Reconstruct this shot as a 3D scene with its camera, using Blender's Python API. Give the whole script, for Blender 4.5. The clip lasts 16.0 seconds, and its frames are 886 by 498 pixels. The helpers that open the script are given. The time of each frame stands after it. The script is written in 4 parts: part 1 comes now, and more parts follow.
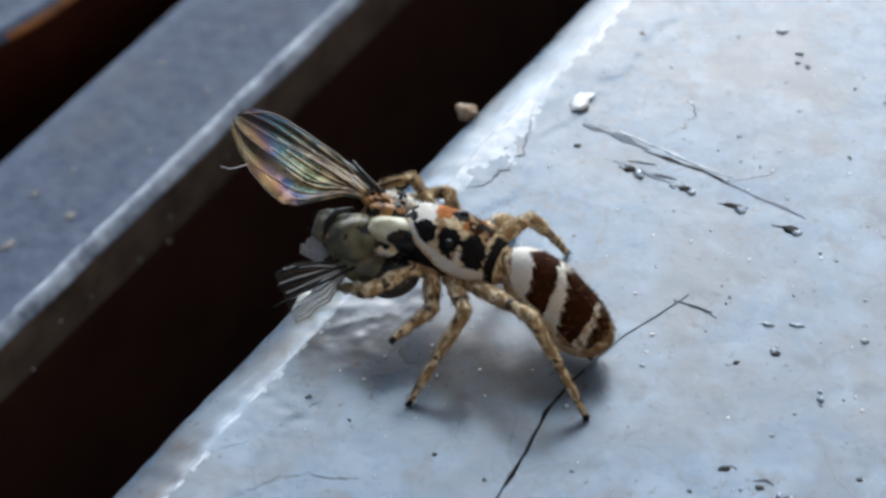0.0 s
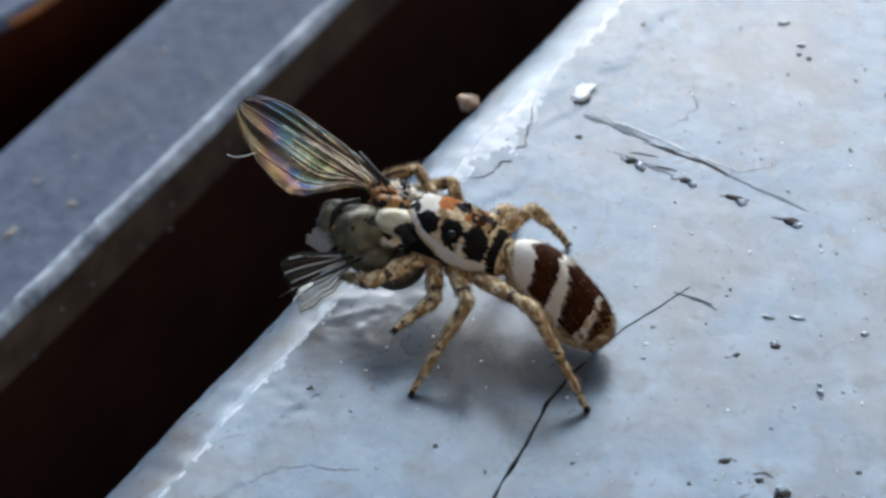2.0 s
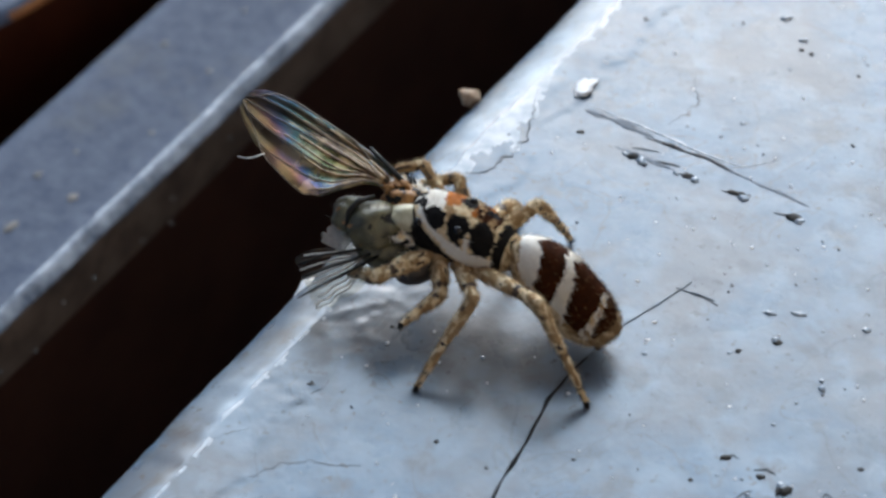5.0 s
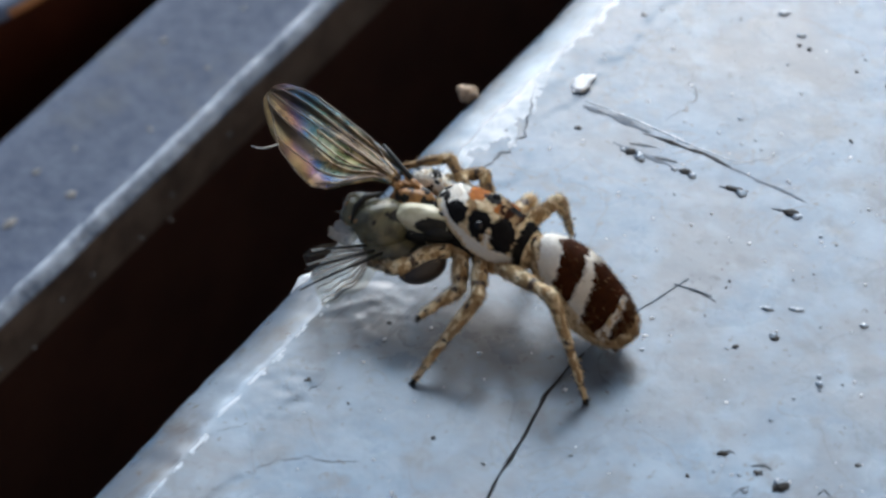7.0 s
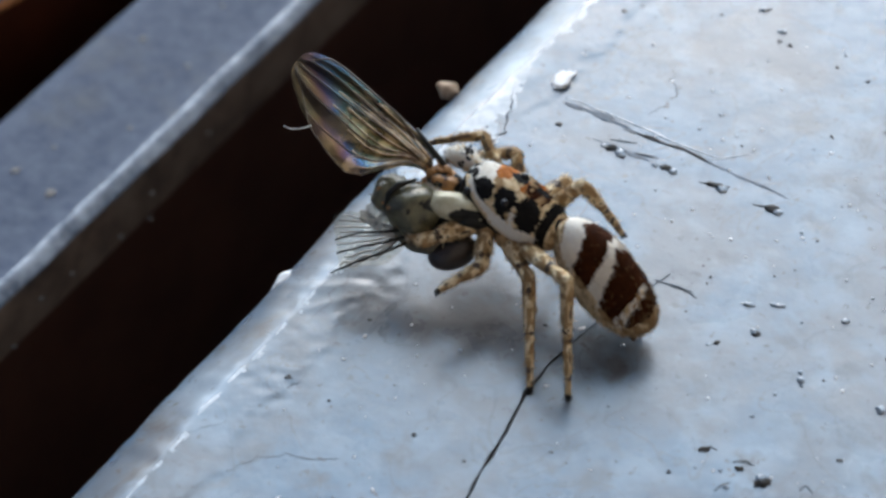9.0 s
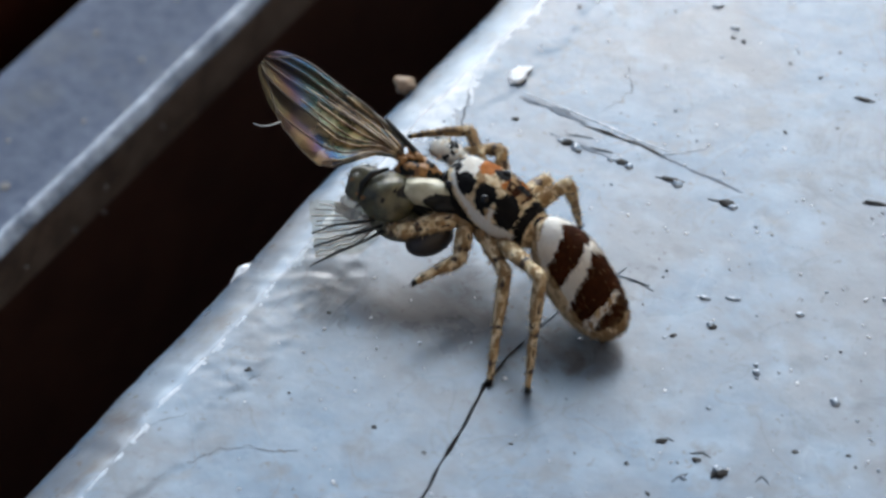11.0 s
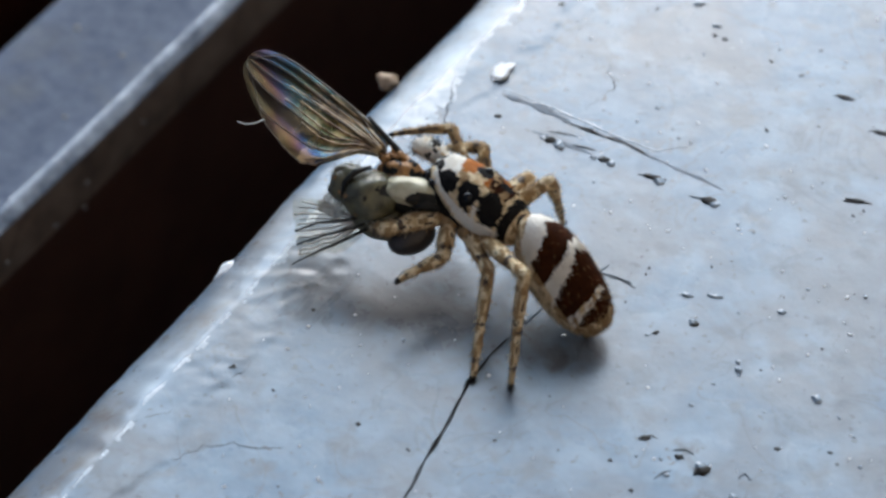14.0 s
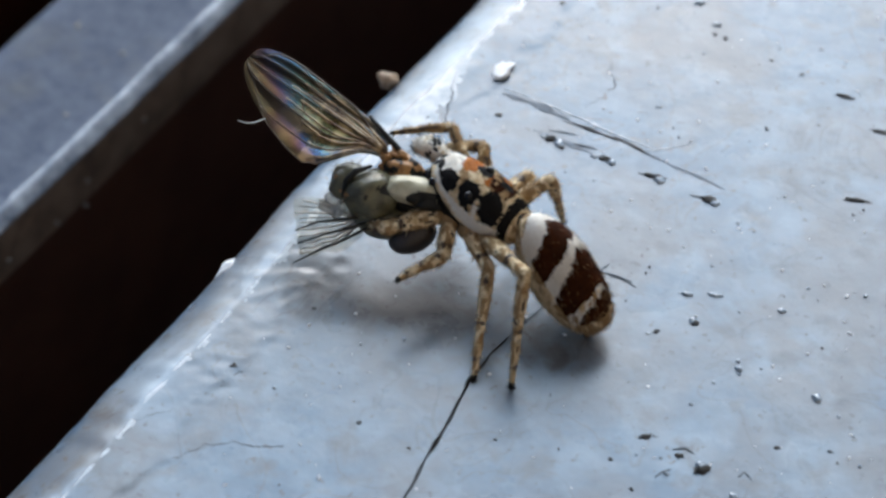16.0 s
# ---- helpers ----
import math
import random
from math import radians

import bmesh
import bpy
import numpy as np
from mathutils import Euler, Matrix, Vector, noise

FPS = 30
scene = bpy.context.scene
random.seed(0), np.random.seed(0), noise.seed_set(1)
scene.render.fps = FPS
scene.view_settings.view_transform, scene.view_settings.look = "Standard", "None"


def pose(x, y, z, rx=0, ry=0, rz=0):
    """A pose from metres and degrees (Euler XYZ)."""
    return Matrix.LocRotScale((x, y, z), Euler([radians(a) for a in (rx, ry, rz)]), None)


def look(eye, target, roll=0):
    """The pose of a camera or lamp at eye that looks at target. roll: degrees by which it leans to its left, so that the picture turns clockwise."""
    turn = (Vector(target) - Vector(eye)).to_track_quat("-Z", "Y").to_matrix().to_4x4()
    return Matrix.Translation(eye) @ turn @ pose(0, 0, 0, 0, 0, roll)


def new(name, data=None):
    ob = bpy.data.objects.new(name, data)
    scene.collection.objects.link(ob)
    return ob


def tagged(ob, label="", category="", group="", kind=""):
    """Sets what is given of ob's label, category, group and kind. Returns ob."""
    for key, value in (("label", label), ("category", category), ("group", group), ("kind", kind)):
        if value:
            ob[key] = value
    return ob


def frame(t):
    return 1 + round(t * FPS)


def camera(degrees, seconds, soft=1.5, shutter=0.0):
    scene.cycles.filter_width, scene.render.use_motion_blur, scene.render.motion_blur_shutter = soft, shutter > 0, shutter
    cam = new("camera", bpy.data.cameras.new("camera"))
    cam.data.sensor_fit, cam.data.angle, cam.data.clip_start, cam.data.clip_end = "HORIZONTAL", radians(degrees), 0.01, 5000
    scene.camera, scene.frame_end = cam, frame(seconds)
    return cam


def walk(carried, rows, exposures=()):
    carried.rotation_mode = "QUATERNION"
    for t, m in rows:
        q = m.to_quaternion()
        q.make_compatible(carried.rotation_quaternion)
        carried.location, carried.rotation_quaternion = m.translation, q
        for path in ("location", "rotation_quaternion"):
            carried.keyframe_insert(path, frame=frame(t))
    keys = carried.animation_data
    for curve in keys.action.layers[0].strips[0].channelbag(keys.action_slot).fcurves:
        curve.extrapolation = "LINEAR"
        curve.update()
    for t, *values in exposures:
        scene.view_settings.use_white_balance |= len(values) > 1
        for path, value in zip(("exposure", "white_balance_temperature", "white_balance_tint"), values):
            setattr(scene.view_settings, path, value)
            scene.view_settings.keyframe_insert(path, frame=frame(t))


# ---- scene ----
S = 0.001  # all sizes below are written in millimetres

# ---- camera and its way ----
cam = camera(22.0, 16.0, soft=2.8)
PATH = [
    (0, 0.024, -36.057, 39.779, 0.01, 0.163, -0.11),
    (0.5, 0.027, -36.029, 39.858, 0.006, 0.082, -0.05),
    (1, 0, -35.984, 39.965, 0, 0, 0),
    (1.5, 0.005, -35.95, 40.03, -0.012, -0.063, 0.02),
    (2, -0.010, -35.91, 40.09, -0.025, -0.115, 0.07),
    (2.5, -0.015, -35.89, 40.12, -0.039, -0.142, 0.09),
    (3, -0.025, -35.87, 40.14, -0.055, -0.156, 0.11),
    (3.5, -0.035, -35.83, 40.13, -0.071, -0.16, 0.15),
    (4, -0.045, -35.81, 40.10, -0.068, -0.192, 0.18),
    (6.5, 0.097, -35.75, 40.06, -0.008, -0.357, 0.03),
    (7, 0.18, -35.77, 40.02, 0.011, -0.39, -0.08),
    (7.5, 0.29, -35.775, 39.96, 0.059, -0.423, -0.18),
    (8, 0.333, -35.78, 39.88, 0.153, -0.454, -0.14),
    (8.5, 0.32, -35.77, 39.84, 0.293, -0.464, -0.05),
    (9, 0.236, -35.768, 39.822, 0.468, -0.492, 0.25),
    (11.5, -0.394, -36.081, 40.123, 1.636, -0.724, 2.51),
    (12, -0.443, -36.068, 40.222, 1.762, -0.751, 2.72),
    (12.5, -0.50, -36.06, 40.25, 1.818, -0.773, 2.87),
    (13, -0.555, -36.04, 40.255, 1.821, -0.778, 2.98),
    (13.5, -0.59, -36.02, 40.26, 1.828, -0.782, 3.04),
    (14, -0.62, -36.01, 40.265, 1.828, -0.783, 3.08),
    (14.5, -0.624, -36.007, 40.27, 1.826, -0.786, 3.09),
    (15, -0.625, -36.0, 40.31, 1.828, -0.789, 3.08),
    (15.5, -0.635, -36.008, 40.335, 1.83, -0.807, 3.10),
    (16, -0.665, -36.003, 40.37, 1.813, -0.821, 3.17),
]
walk(cam, [(t, look((x * S, y * S, z * S), (u * S, v * S, 0), r)) for t, x, y, z, u, v, r in PATH])
cam.data.dof.use_dof = True
cam.data.dof.focus_distance = 52.5 * S
cam.data.dof.aperture_fstop = 120.0

# ---- sky and sun ----
SUN_UP, SUN_ROUND = radians(28), radians(4)
world = bpy.data.worlds.new("world")
scene.world = world
world.use_nodes = True
wn = world.node_tree
sky = wn.nodes.new("ShaderNodeTexSky")
sky.sky_type = "NISHITA"
sky.sun_disc = False
sky.sun_elevation, sky.sun_rotation = SUN_UP, SUN_ROUND
sky.air_density, sky.dust_density = 0.6, 4.0
wn.links.new(sky.outputs[0], wn.nodes["Background"].inputs[0])
wn.nodes["Background"].inputs[1].default_value = 0.11
sun = new("sun", bpy.data.lights.new("sun", "SUN"))
sun.data.energy, sun.data.angle, sun.data.color = 2.7, radians(72), (0.663, 0.91, 1.175)
sun_from = Vector((math.sin(SUN_ROUND) * math.cos(SUN_UP), math.cos(SUN_ROUND) * math.cos(SUN_UP), math.sin(SUN_UP)))
sun.matrix_world = look(sun_from, (0, 0, 0))
scene.view_settings.exposure = 0.08


# ---- materials ----
def material(name, colour, colour2=None, rough=0.5, metal=0.0, grain=1.0, bump=0.0, bump_grain=4.0, coat=0.0, spec=0.5,
             ramp=(0.35, 0.65), detail=4.0, stain=None, stain_grain=0.15, stain_ramp=(0.45, 0.7)):
    """Two-tone noise colour with a second, larger stain tone and fine relief; grains are counts per millimetre."""
    m = bpy.data.materials.new(name)
    m.use_nodes = True
    nt = m.node_tree
    b = nt.nodes["Principled BSDF"]
    co = nt.nodes.new("ShaderNodeTexCoord")

    def tone(scale, lo, hi, c1, c2):
        n = nt.nodes.new("ShaderNodeTexNoise")
        n.inputs["Scale"].default_value = scale / S
        n.inputs["Detail"].default_value = detail
        n.inputs["Roughness"].default_value = 0.62
        nt.links.new(co.outputs["Object"], n.inputs["Vector"])
        r = nt.nodes.new("ShaderNodeValToRGB")
        r.color_ramp.elements[0].position, r.color_ramp.elements[1].position = lo, hi
        r.color_ramp.elements[0].color, r.color_ramp.elements[1].color = c1, c2
        nt.links.new(n.outputs["Fac"], r.inputs["Fac"])
        return r.outputs["Color"]

    base = tone(grain, *ramp, (*colour, 1), (*(colour2 or colour), 1))
    if stain:
        mask = tone(stain_grain, *stain_ramp, (0, 0, 0, 1), (1, 1, 1, 1))
        mix = nt.nodes.new("ShaderNodeMix")
        mix.data_type = "RGBA"
        nt.links.new(mask, mix.inputs[0])
        nt.links.new(base, mix.inputs[6])
        mix.inputs[7].default_value = (*stain, 1)
        base = mix.outputs[2]
    nt.links.new(base, b.inputs["Base Color"])
    b.inputs["Roughness"].default_value = rough
    b.inputs["Metallic"].default_value = metal
    b.inputs["Coat Weight"].default_value = coat
    b.inputs["Coat Roughness"].default_value = 0.11
    b.inputs["Specular IOR Level"].default_value = spec
    if bump:
        n = nt.nodes.new("ShaderNodeTexNoise")
        n.inputs["Scale"].default_value = bump_grain / S
        n.inputs["Detail"].default_value = 6
        nt.links.new(co.outputs["Object"], n.inputs["Vector"])
        k = nt.nodes.new("ShaderNodeBump")
        k.inputs["Strength"].default_value = 1.0
        k.inputs["Distance"].default_value = bump * S
        nt.links.new(n.outputs["Fac"], k.inputs["Height"])
        nt.links.new(k.outputs["Normal"], b.inputs["Normal"])
    return m


def wing_material(name, opacity, tint, amber=False):
    """A thin clear membrane with the colours of a thin film."""
    m = material(name, tint, (tint[0] * 0.5, tint[1] * 0.5, tint[2] * 0.45), rough=0.34, grain=1.6, bump=0.05, bump_grain=2.0)
    nt = m.node_tree
    b = nt.nodes["Principled BSDF"]
    co = nt.nodes["Texture Coordinate"]
    n = nt.nodes.new("ShaderNodeTexNoise")
    n.inputs["Scale"].default_value = 0.7 / S
    n.inputs["Detail"].default_value = 1.0
    nt.links.new(co.outputs["Object"], n.inputs["Vector"])
    r = nt.nodes.new("ShaderNodeMapRange")
    r.inputs["From Min"].default_value, r.inputs["From Max"].default_value = 0.3, 0.7
    r.inputs["To Min"].default_value, r.inputs["To Max"].default_value = -35.0, 35.0
    nt.links.new(n.outputs["Fac"], r.inputs["Value"])
    chord = nt.nodes.new("ShaderNodeVectorMath")
    chord.operation = "DOT_PRODUCT"
    chord.inputs[1].default_value = (0.989, 0.52, 0.0)
    nt.links.new(co.outputs["Object"], chord.inputs[0])
    film = nt.nodes.new("ShaderNodeMapRange")
    film.inputs["From Min"].default_value, film.inputs["From Max"].default_value = -1.35 * S, -2.05 * S
    film.inputs["To Min"].default_value, film.inputs["To Max"].default_value = 290.0, 172.0
    nt.links.new(chord.outputs["Value"], film.inputs["Value"])
    thick = nt.nodes.new("ShaderNodeMath")
    thick.operation = "ADD"
    nt.links.new(film.outputs["Result"], thick.inputs[0])
    nt.links.new(r.outputs["Result"], thick.inputs[1])
    nt.links.new(thick.outputs[0], b.inputs["Thin Film Thickness"])
    b.inputs["Thin Film IOR"].default_value = 1.44
    b.inputs["Specular IOR Level"].default_value = 0.15
    if amber:
        far = nt.nodes.new("ShaderNodeVectorMath")
        far.operation = "LENGTH"
        nt.links.new(co.outputs["Object"], far.inputs[0])
        fade = nt.nodes.new("ShaderNodeMapRange")
        fade.inputs["From Min"].default_value, fade.inputs["From Max"].default_value = 1.7 * S, 3.1 * S
        nt.links.new(far.outputs["Value"], fade.inputs["Value"])
        mixc = nt.nodes.new("ShaderNodeMix")
        mixc.data_type = "RGBA"
        streak = nt.nodes.new("ShaderNodeTexNoise")
        streak.inputs["Scale"].default_value = 3.0 / S
        streak.inputs["Detail"].default_value = 3.0
        nt.links.new(co.outputs["Object"], streak.inputs["Vector"])
        tones = nt.nodes.new("ShaderNodeValToRGB")
        tones.color_ramp.elements[0].position, tones.color_ramp.elements[1].position = 0.42, 0.62
        tones.color_ramp.elements[0].color, tones.color_ramp.elements[1].color = (0.07, 0.042, 0.020, 1), (0.50, 0.34, 0.17, 1)
        nt.links.new(streak.outputs["Fac"], tones.inputs["Fac"])
        nt.links.new(tones.outputs["Color"], mixc.inputs[6])
        nt.links.new(b.inputs["Base Color"].links[0].from_socket, mixc.inputs[7])
        nt.links.new(fade.outputs["Result"], mixc.inputs[0])
        nt.links.new(mixc.outputs[2], b.inputs["Base Color"])
    clear = nt.nodes.new("ShaderNodeBsdfTransparent")
    clear.inputs[0].default_value = (0.93, 0.92, 0.88, 1)
    mix = nt.nodes.new("ShaderNodeMixShader")
    mix.inputs[0].default_value = opacity
    if amber:
        dense = nt.nodes.new("ShaderNodeMapRange")
        dense.inputs["From Min"].default_value, dense.inputs["From Max"].default_value = 1.1 * S, 3.1 * S
        dense.inputs["To Min"].default_value, dense.inputs["To Max"].default_value = 0.85, opacity
        nt.links.new(far.outputs["Value"], dense.inputs["Value"])
        nt.links.new(dense.outputs["Result"], mix.inputs[0])
    nt.links.new(clear.outputs[0], mix.inputs[1])
    nt.links.new(b.outputs[0], mix.inputs[2])
    nt.links.new(mix.outputs[0], nt.nodes["Material Output"].inputs["Surface"])
    return m


PAINT = material("blue_grey_paint", (0.030, 0.086, 0.152), (0.058, 0.134, 0.218), rough=0.36, grain=1.5, bump=0.014, bump_grain=1.5,
                 spec=0.5, coat=1.0, stain=(0.122, 0.122, 0.128), stain_grain=0.13, stain_ramp=(0.44, 0.62), ramp=(0.28, 0.66), detail=9.0)


def weather(m):
    """Fine wandering hairline veins, grey-brown smudges and uneven gloss over a painted surface."""
    nt = m.node_tree
    b = nt.nodes["Principled BSDF"]
    co = nt.nodes["Texture Coordinate"]
    base = b.inputs["Base Color"].links[0].from_socket

    def mask(scale, stops, detail, distortion):
        n = nt.nodes.new("ShaderNodeTexNoise")
        n.inputs["Scale"].default_value = scale / S
        n.inputs["Detail"].default_value = detail
        n.inputs["Distortion"].default_value = distortion
        nt.links.new(co.outputs["Object"], n.inputs["Vector"])
        r = nt.nodes.new("ShaderNodeValToRGB")
        ramp = r.color_ramp
        while len(ramp.elements) < len(stops):
            ramp.elements.new(0.5)
        for e, (p, v) in zip(ramp.elements, stops):
            e.position, e.color = p, (v, v, v, 1)
        nt.links.new(n.outputs["Fac"], r.inputs["Fac"])
        return r.outputs["Color"]

    for fac, tone in ((mask(0.36, [(0.486, 0), (0.5, 0.8), (0.514, 0)], 10, 0.8), (0.035, 0.045, 0.055)),
                      (mask(0.55, [(0.48, 0), (0.66, 0.75)], 12, 0.25), (0.18, 0.27, 0.36)),
                      (mask(0.25, [(0.48, 0), (0.64, 0.8)], 12, 0.2), (0.118, 0.114, 0.116)),
                      (mask(0.9, [(0.56, 0), (0.68, 0.8)], 12, 0.2), (0.055, 0.054, 0.055)),
                      (mask(1.3, [(0.56, 0), (0.70, 0.3)], 9, 0.2), (0.22, 0.28, 0.34)),
                      (mask(3.4, [(0.62, 0), (0.70, 0.85)], 6, 0.0), (0.035, 0.033, 0.03))):
        mix = nt.nodes.new("ShaderNodeMix")
        mix.data_type = "RGBA"
        nt.links.new(fac, mix.inputs[0])
        nt.links.new(base, mix.inputs[6])
        mix.inputs[7].default_value = (*tone, 1)
        base = mix.outputs[2]
    nt.links.new(base, b.inputs["Base Color"])
    gloss = nt.nodes.new("ShaderNodeMapRange")
    gloss.inputs["To Min"].default_value, gloss.inputs["To Max"].default_value = 0.22, 0.5
    nt.links.new(mask(0.5, [(0.35, 0), (0.65, 1)], 6, 0.2), gloss.inputs["Value"])
    nt.links.new(gloss.outputs["Result"], b.inputs["Roughness"])
    b.inputs["Coat IOR"].default_value = 1.68
    b.inputs["Coat Roughness"].default_value = 0.24
    # slow swells and small craters left by the brush
    fine = b.inputs["Normal"].links[0].from_node
    for scale, depth, detail in ((0.35, 0.03, 2), (2.6, 0.004, 3)):
        n = nt.nodes.new("ShaderNodeTexNoise")
        n.inputs["Scale"].default_value = scale / S
        n.inputs["Detail"].default_value = detail
        nt.links.new(co.outputs["Object"], n.inputs["Vector"])
        k = nt.nodes.new("ShaderNodeBump")
        k.inputs["Distance"].default_value = depth * S
        nt.links.new(n.outputs["Fac"], k.inputs["Height"])
        nt.links.new(k.outputs["Normal"], fine.inputs["Normal"])
        fine = k
    nt.links.new(b.inputs["Normal"].links[0].from_socket, b.inputs["Coat Normal"])
    return m


weather(PAINT)
# Pale wear that also carries the crease's highlight in its colour.
WORN_SHEEN = material("worn_paint_with_sheen", (0.36, 0.42, 0.47), (0.70, 0.73, 0.75), rough=0.18, grain=1.6, bump=0.012, bump_grain=2.5, coat=0.8, ramp=(0.38, 0.58))
BOUNCE = material("warm_bounce_wall", (0.46, 0.35, 0.26), (0.54, 0.43, 0.33), rough=0.85, grain=0.2, bump=0.3, bump_grain=0.5)
# Worn lip whose pale colour includes the highlight along its bevel.
LIP = material("worn_lip_painted_highlight", (0.50, 0.55, 0.61), (0.12, 0.15, 0.20), rough=0.25, grain=0.9, bump=0.05, bump_grain=2, coat=0.5)
RAIL_PAINT = material("weathered_blue_paint", (0.080, 0.102, 0.155), (0.128, 0.155, 0.208), rough=0.6, spec=0.15, grain=1.8, detail=9.0, bump=0.03, bump_grain=2.5,
                      stain=(0.13, 0.14, 0.155), stain_grain=0.35, stain_ramp=(0.55, 0.75))
BARE = material("dark_brown_grooved_face", (0.15, 0.094, 0.064), (0.33, 0.22, 0.15), rough=0.6, spec=0.1, grain=0.7, bump=0.02, bump_grain=2)
# Black-brown that carries the deep shade of the gaps in its colour.
HOLLOW = material("black_brown_gap_shade", (0.075, 0.022, 0.010), (0.115, 0.036, 0.017), rough=0.8, spec=0.2, grain=0.3)
RUST = material("worn_brown_edge", (0.42, 0.17, 0.05), (0.22, 0.09, 0.04), rough=0.6, grain=1.2, bump=0.03, bump_grain=3)
GRIT = material("dark_grit", (0.010, 0.010, 0.010), (0.06, 0.055, 0.05), rough=0.6, spec=0.15, grain=6, bump=0.02, bump_grain=12)
# White grains stand in for sparkles on the glossy paint.
PALE_GLINT = material("pale_glint", (0.85, 0.86, 0.88), (0.6, 0.61, 0.62), rough=0.15, grain=6, bump=0.02, bump_grain=12)
CRUMB = material("tan_crumb", (0.38, 0.25, 0.15), (0.56, 0.42, 0.30), rough=0.7, grain=4, bump=0.03, bump_grain=10)
DRIED = material("dull_dried_dirt", (0.20, 0.19, 0.175), (0.32, 0.30, 0.27), rough=0.8, grain=5, bump=0.03, bump_grain=10)
FLAKE = material("white_paint_flake", (0.80, 0.81, 0.82), (0.7, 0.72, 0.74), rough=0.4, grain=4, bump=0.02, bump_grain=8)
SCUFF = material("grey_scuff", (0.06, 0.08, 0.105), (0.13, 0.18, 0.24), rough=0.5, grain=3, bump=0.02, bump_grain=8)
# Blistered paint, coloured paler than the sill to hold its glints.
BLISTER = material("blistered_paint_with_glint", (0.14, 0.21, 0.28), (0.42, 0.48, 0.54), rough=0.12, grain=5, bump=0.02, bump_grain=7, coat=1.0)
CRACK = material("dark_cracked_paint", (0.02, 0.025, 0.03), (0.06, 0.075, 0.09), rough=0.6, spec=0.2, grain=4)
STRAND = material("black_strand", (0.008, 0.007, 0.007), (0.018, 0.016, 0.015), rough=0.75, spec=0.2, grain=5)

WHITE_SCALE = material("white_scales", (0.90, 0.86, 0.77), (0.82, 0.76, 0.65), rough=0.65, grain=7, bump=0.02, bump_grain=16)
BROWN_SCALE = material("dark_brown_scales", (0.060, 0.016, 0.004), (0.026, 0.008, 0.002), rough=0.65, spec=0.06, grain=4, bump=0.01, bump_grain=16)
BLACK_SCALE = material("black_scales", (0.006, 0.005, 0.005), (0.012, 0.010, 0.009), spec=0.12, rough=0.5, grain=7, bump=0.015, bump_grain=16)
TAN_SCALE = material("tan_scales", (0.46, 0.30, 0.145), (0.28, 0.165, 0.07), rough=0.6, spec=0.25, grain=6, bump=0.02, bump_grain=16)
CREAM_SCALE = material("cream_scales", (0.88, 0.73, 0.48), (0.58, 0.41, 0.21), rough=0.6, spec=0.25, grain=5, bump=0.02, bump_grain=16)
ORANGE_SCALE = material("orange_scales", (0.58, 0.19, 0.025), (0.38, 0.11, 0.015), rough=0.6, spec=0.2, grain=6, bump=0.02, bump_grain=16)
DARK_BAND = material("dark_leg_band", (0.03, 0.017, 0.010), (0.12, 0.065, 0.03), rough=0.5, grain=5)
SPIDER_COATS = [WHITE_SCALE, BROWN_SCALE, BLACK_SCALE, TAN_SCALE, CREAM_SCALE, ORANGE_SCALE, DARK_BAND]
WHITE, BROWN, BLACK, TAN, CREAM, ORANGE, BAND = range(7)
EYE = material("glossy_black_eye", (0.006, 0.006, 0.007), rough=0.2, spec=0.3, coat=0.15)

OLIVE = material("olive_grey_dusted_body", (0.19, 0.17, 0.085), (0.055, 0.05, 0.026), rough=0.38, grain=1.8, bump=0.03, bump_grain=7, coat=0.4)
FLY_BLACK = material("glossy_black_body", (0.010, 0.010, 0.009), (0.022, 0.021, 0.017), rough=0.4, spec=0.25, grain=3, coat=0.08)
FLY_CREAM = material("pale_cream_plate", (0.62, 0.58, 0.42), (0.46, 0.42, 0.27), rough=0.4, grain=3, bump=0.01, bump_grain=10, coat=0.2)
FLY_EYE = material("dark_red_brown_compound_eye", (0.040, 0.026, 0.018), (0.02, 0.014, 0.010), rough=0.32, grain=18, bump=0.012, bump_grain=24, coat=0.2)
VEIN = material("brown_wing_vein", (0.06, 0.038, 0.022), (0.12, 0.075, 0.04), rough=0.45, grain=4)
WING_ROOT = material("amber_wing_root", (0.50, 0.25, 0.08), (0.24, 0.11, 0.04), rough=0.45, grain=5, bump=0.02, bump_grain=10)
FOLD = material("golden_wing_fold", (0.52, 0.36, 0.18), (0.16, 0.09, 0.035), rough=0.3, grain=2.5, coat=0.3, ramp=(0.42, 0.58))
MEMBRANE = wing_material("smoky_wing_membrane", 0.25, (0.085, 0.075, 0.06), amber=True)
CLEAR_MEMBRANE = wing_material("clear_wing_membrane", 0.06, (0.45, 0.45, 0.44))
LOBE = wing_material("milky_wing_lobe", 0.42, (0.72, 0.73, 0.74))
BRISTLE = material("pale_bristle", (0.68, 0.66, 0.62), rough=0.4)


# ---- mesh helpers ----
def mesh_object(name, verts, faces, materials, parent=None, label="", slots=None, smooth=True):
    """Links one mesh, written in millimetres, as an object of its own."""
    me = bpy.data.meshes.new(name)
    me.from_pydata([(x * S, y * S, z * S) for x, y, z in verts], [], faces)
    for m in materials:
        me.materials.append(m)
    if slots is not None:
        me.polygons.foreach_set("material_index", slots)
    me.polygons.foreach_set("use_smooth", [smooth] * len(faces))
    me.update()
    ob = new(name, me)
    ob.parent = parent
    if label:
        tagged(ob, label)
    return ob


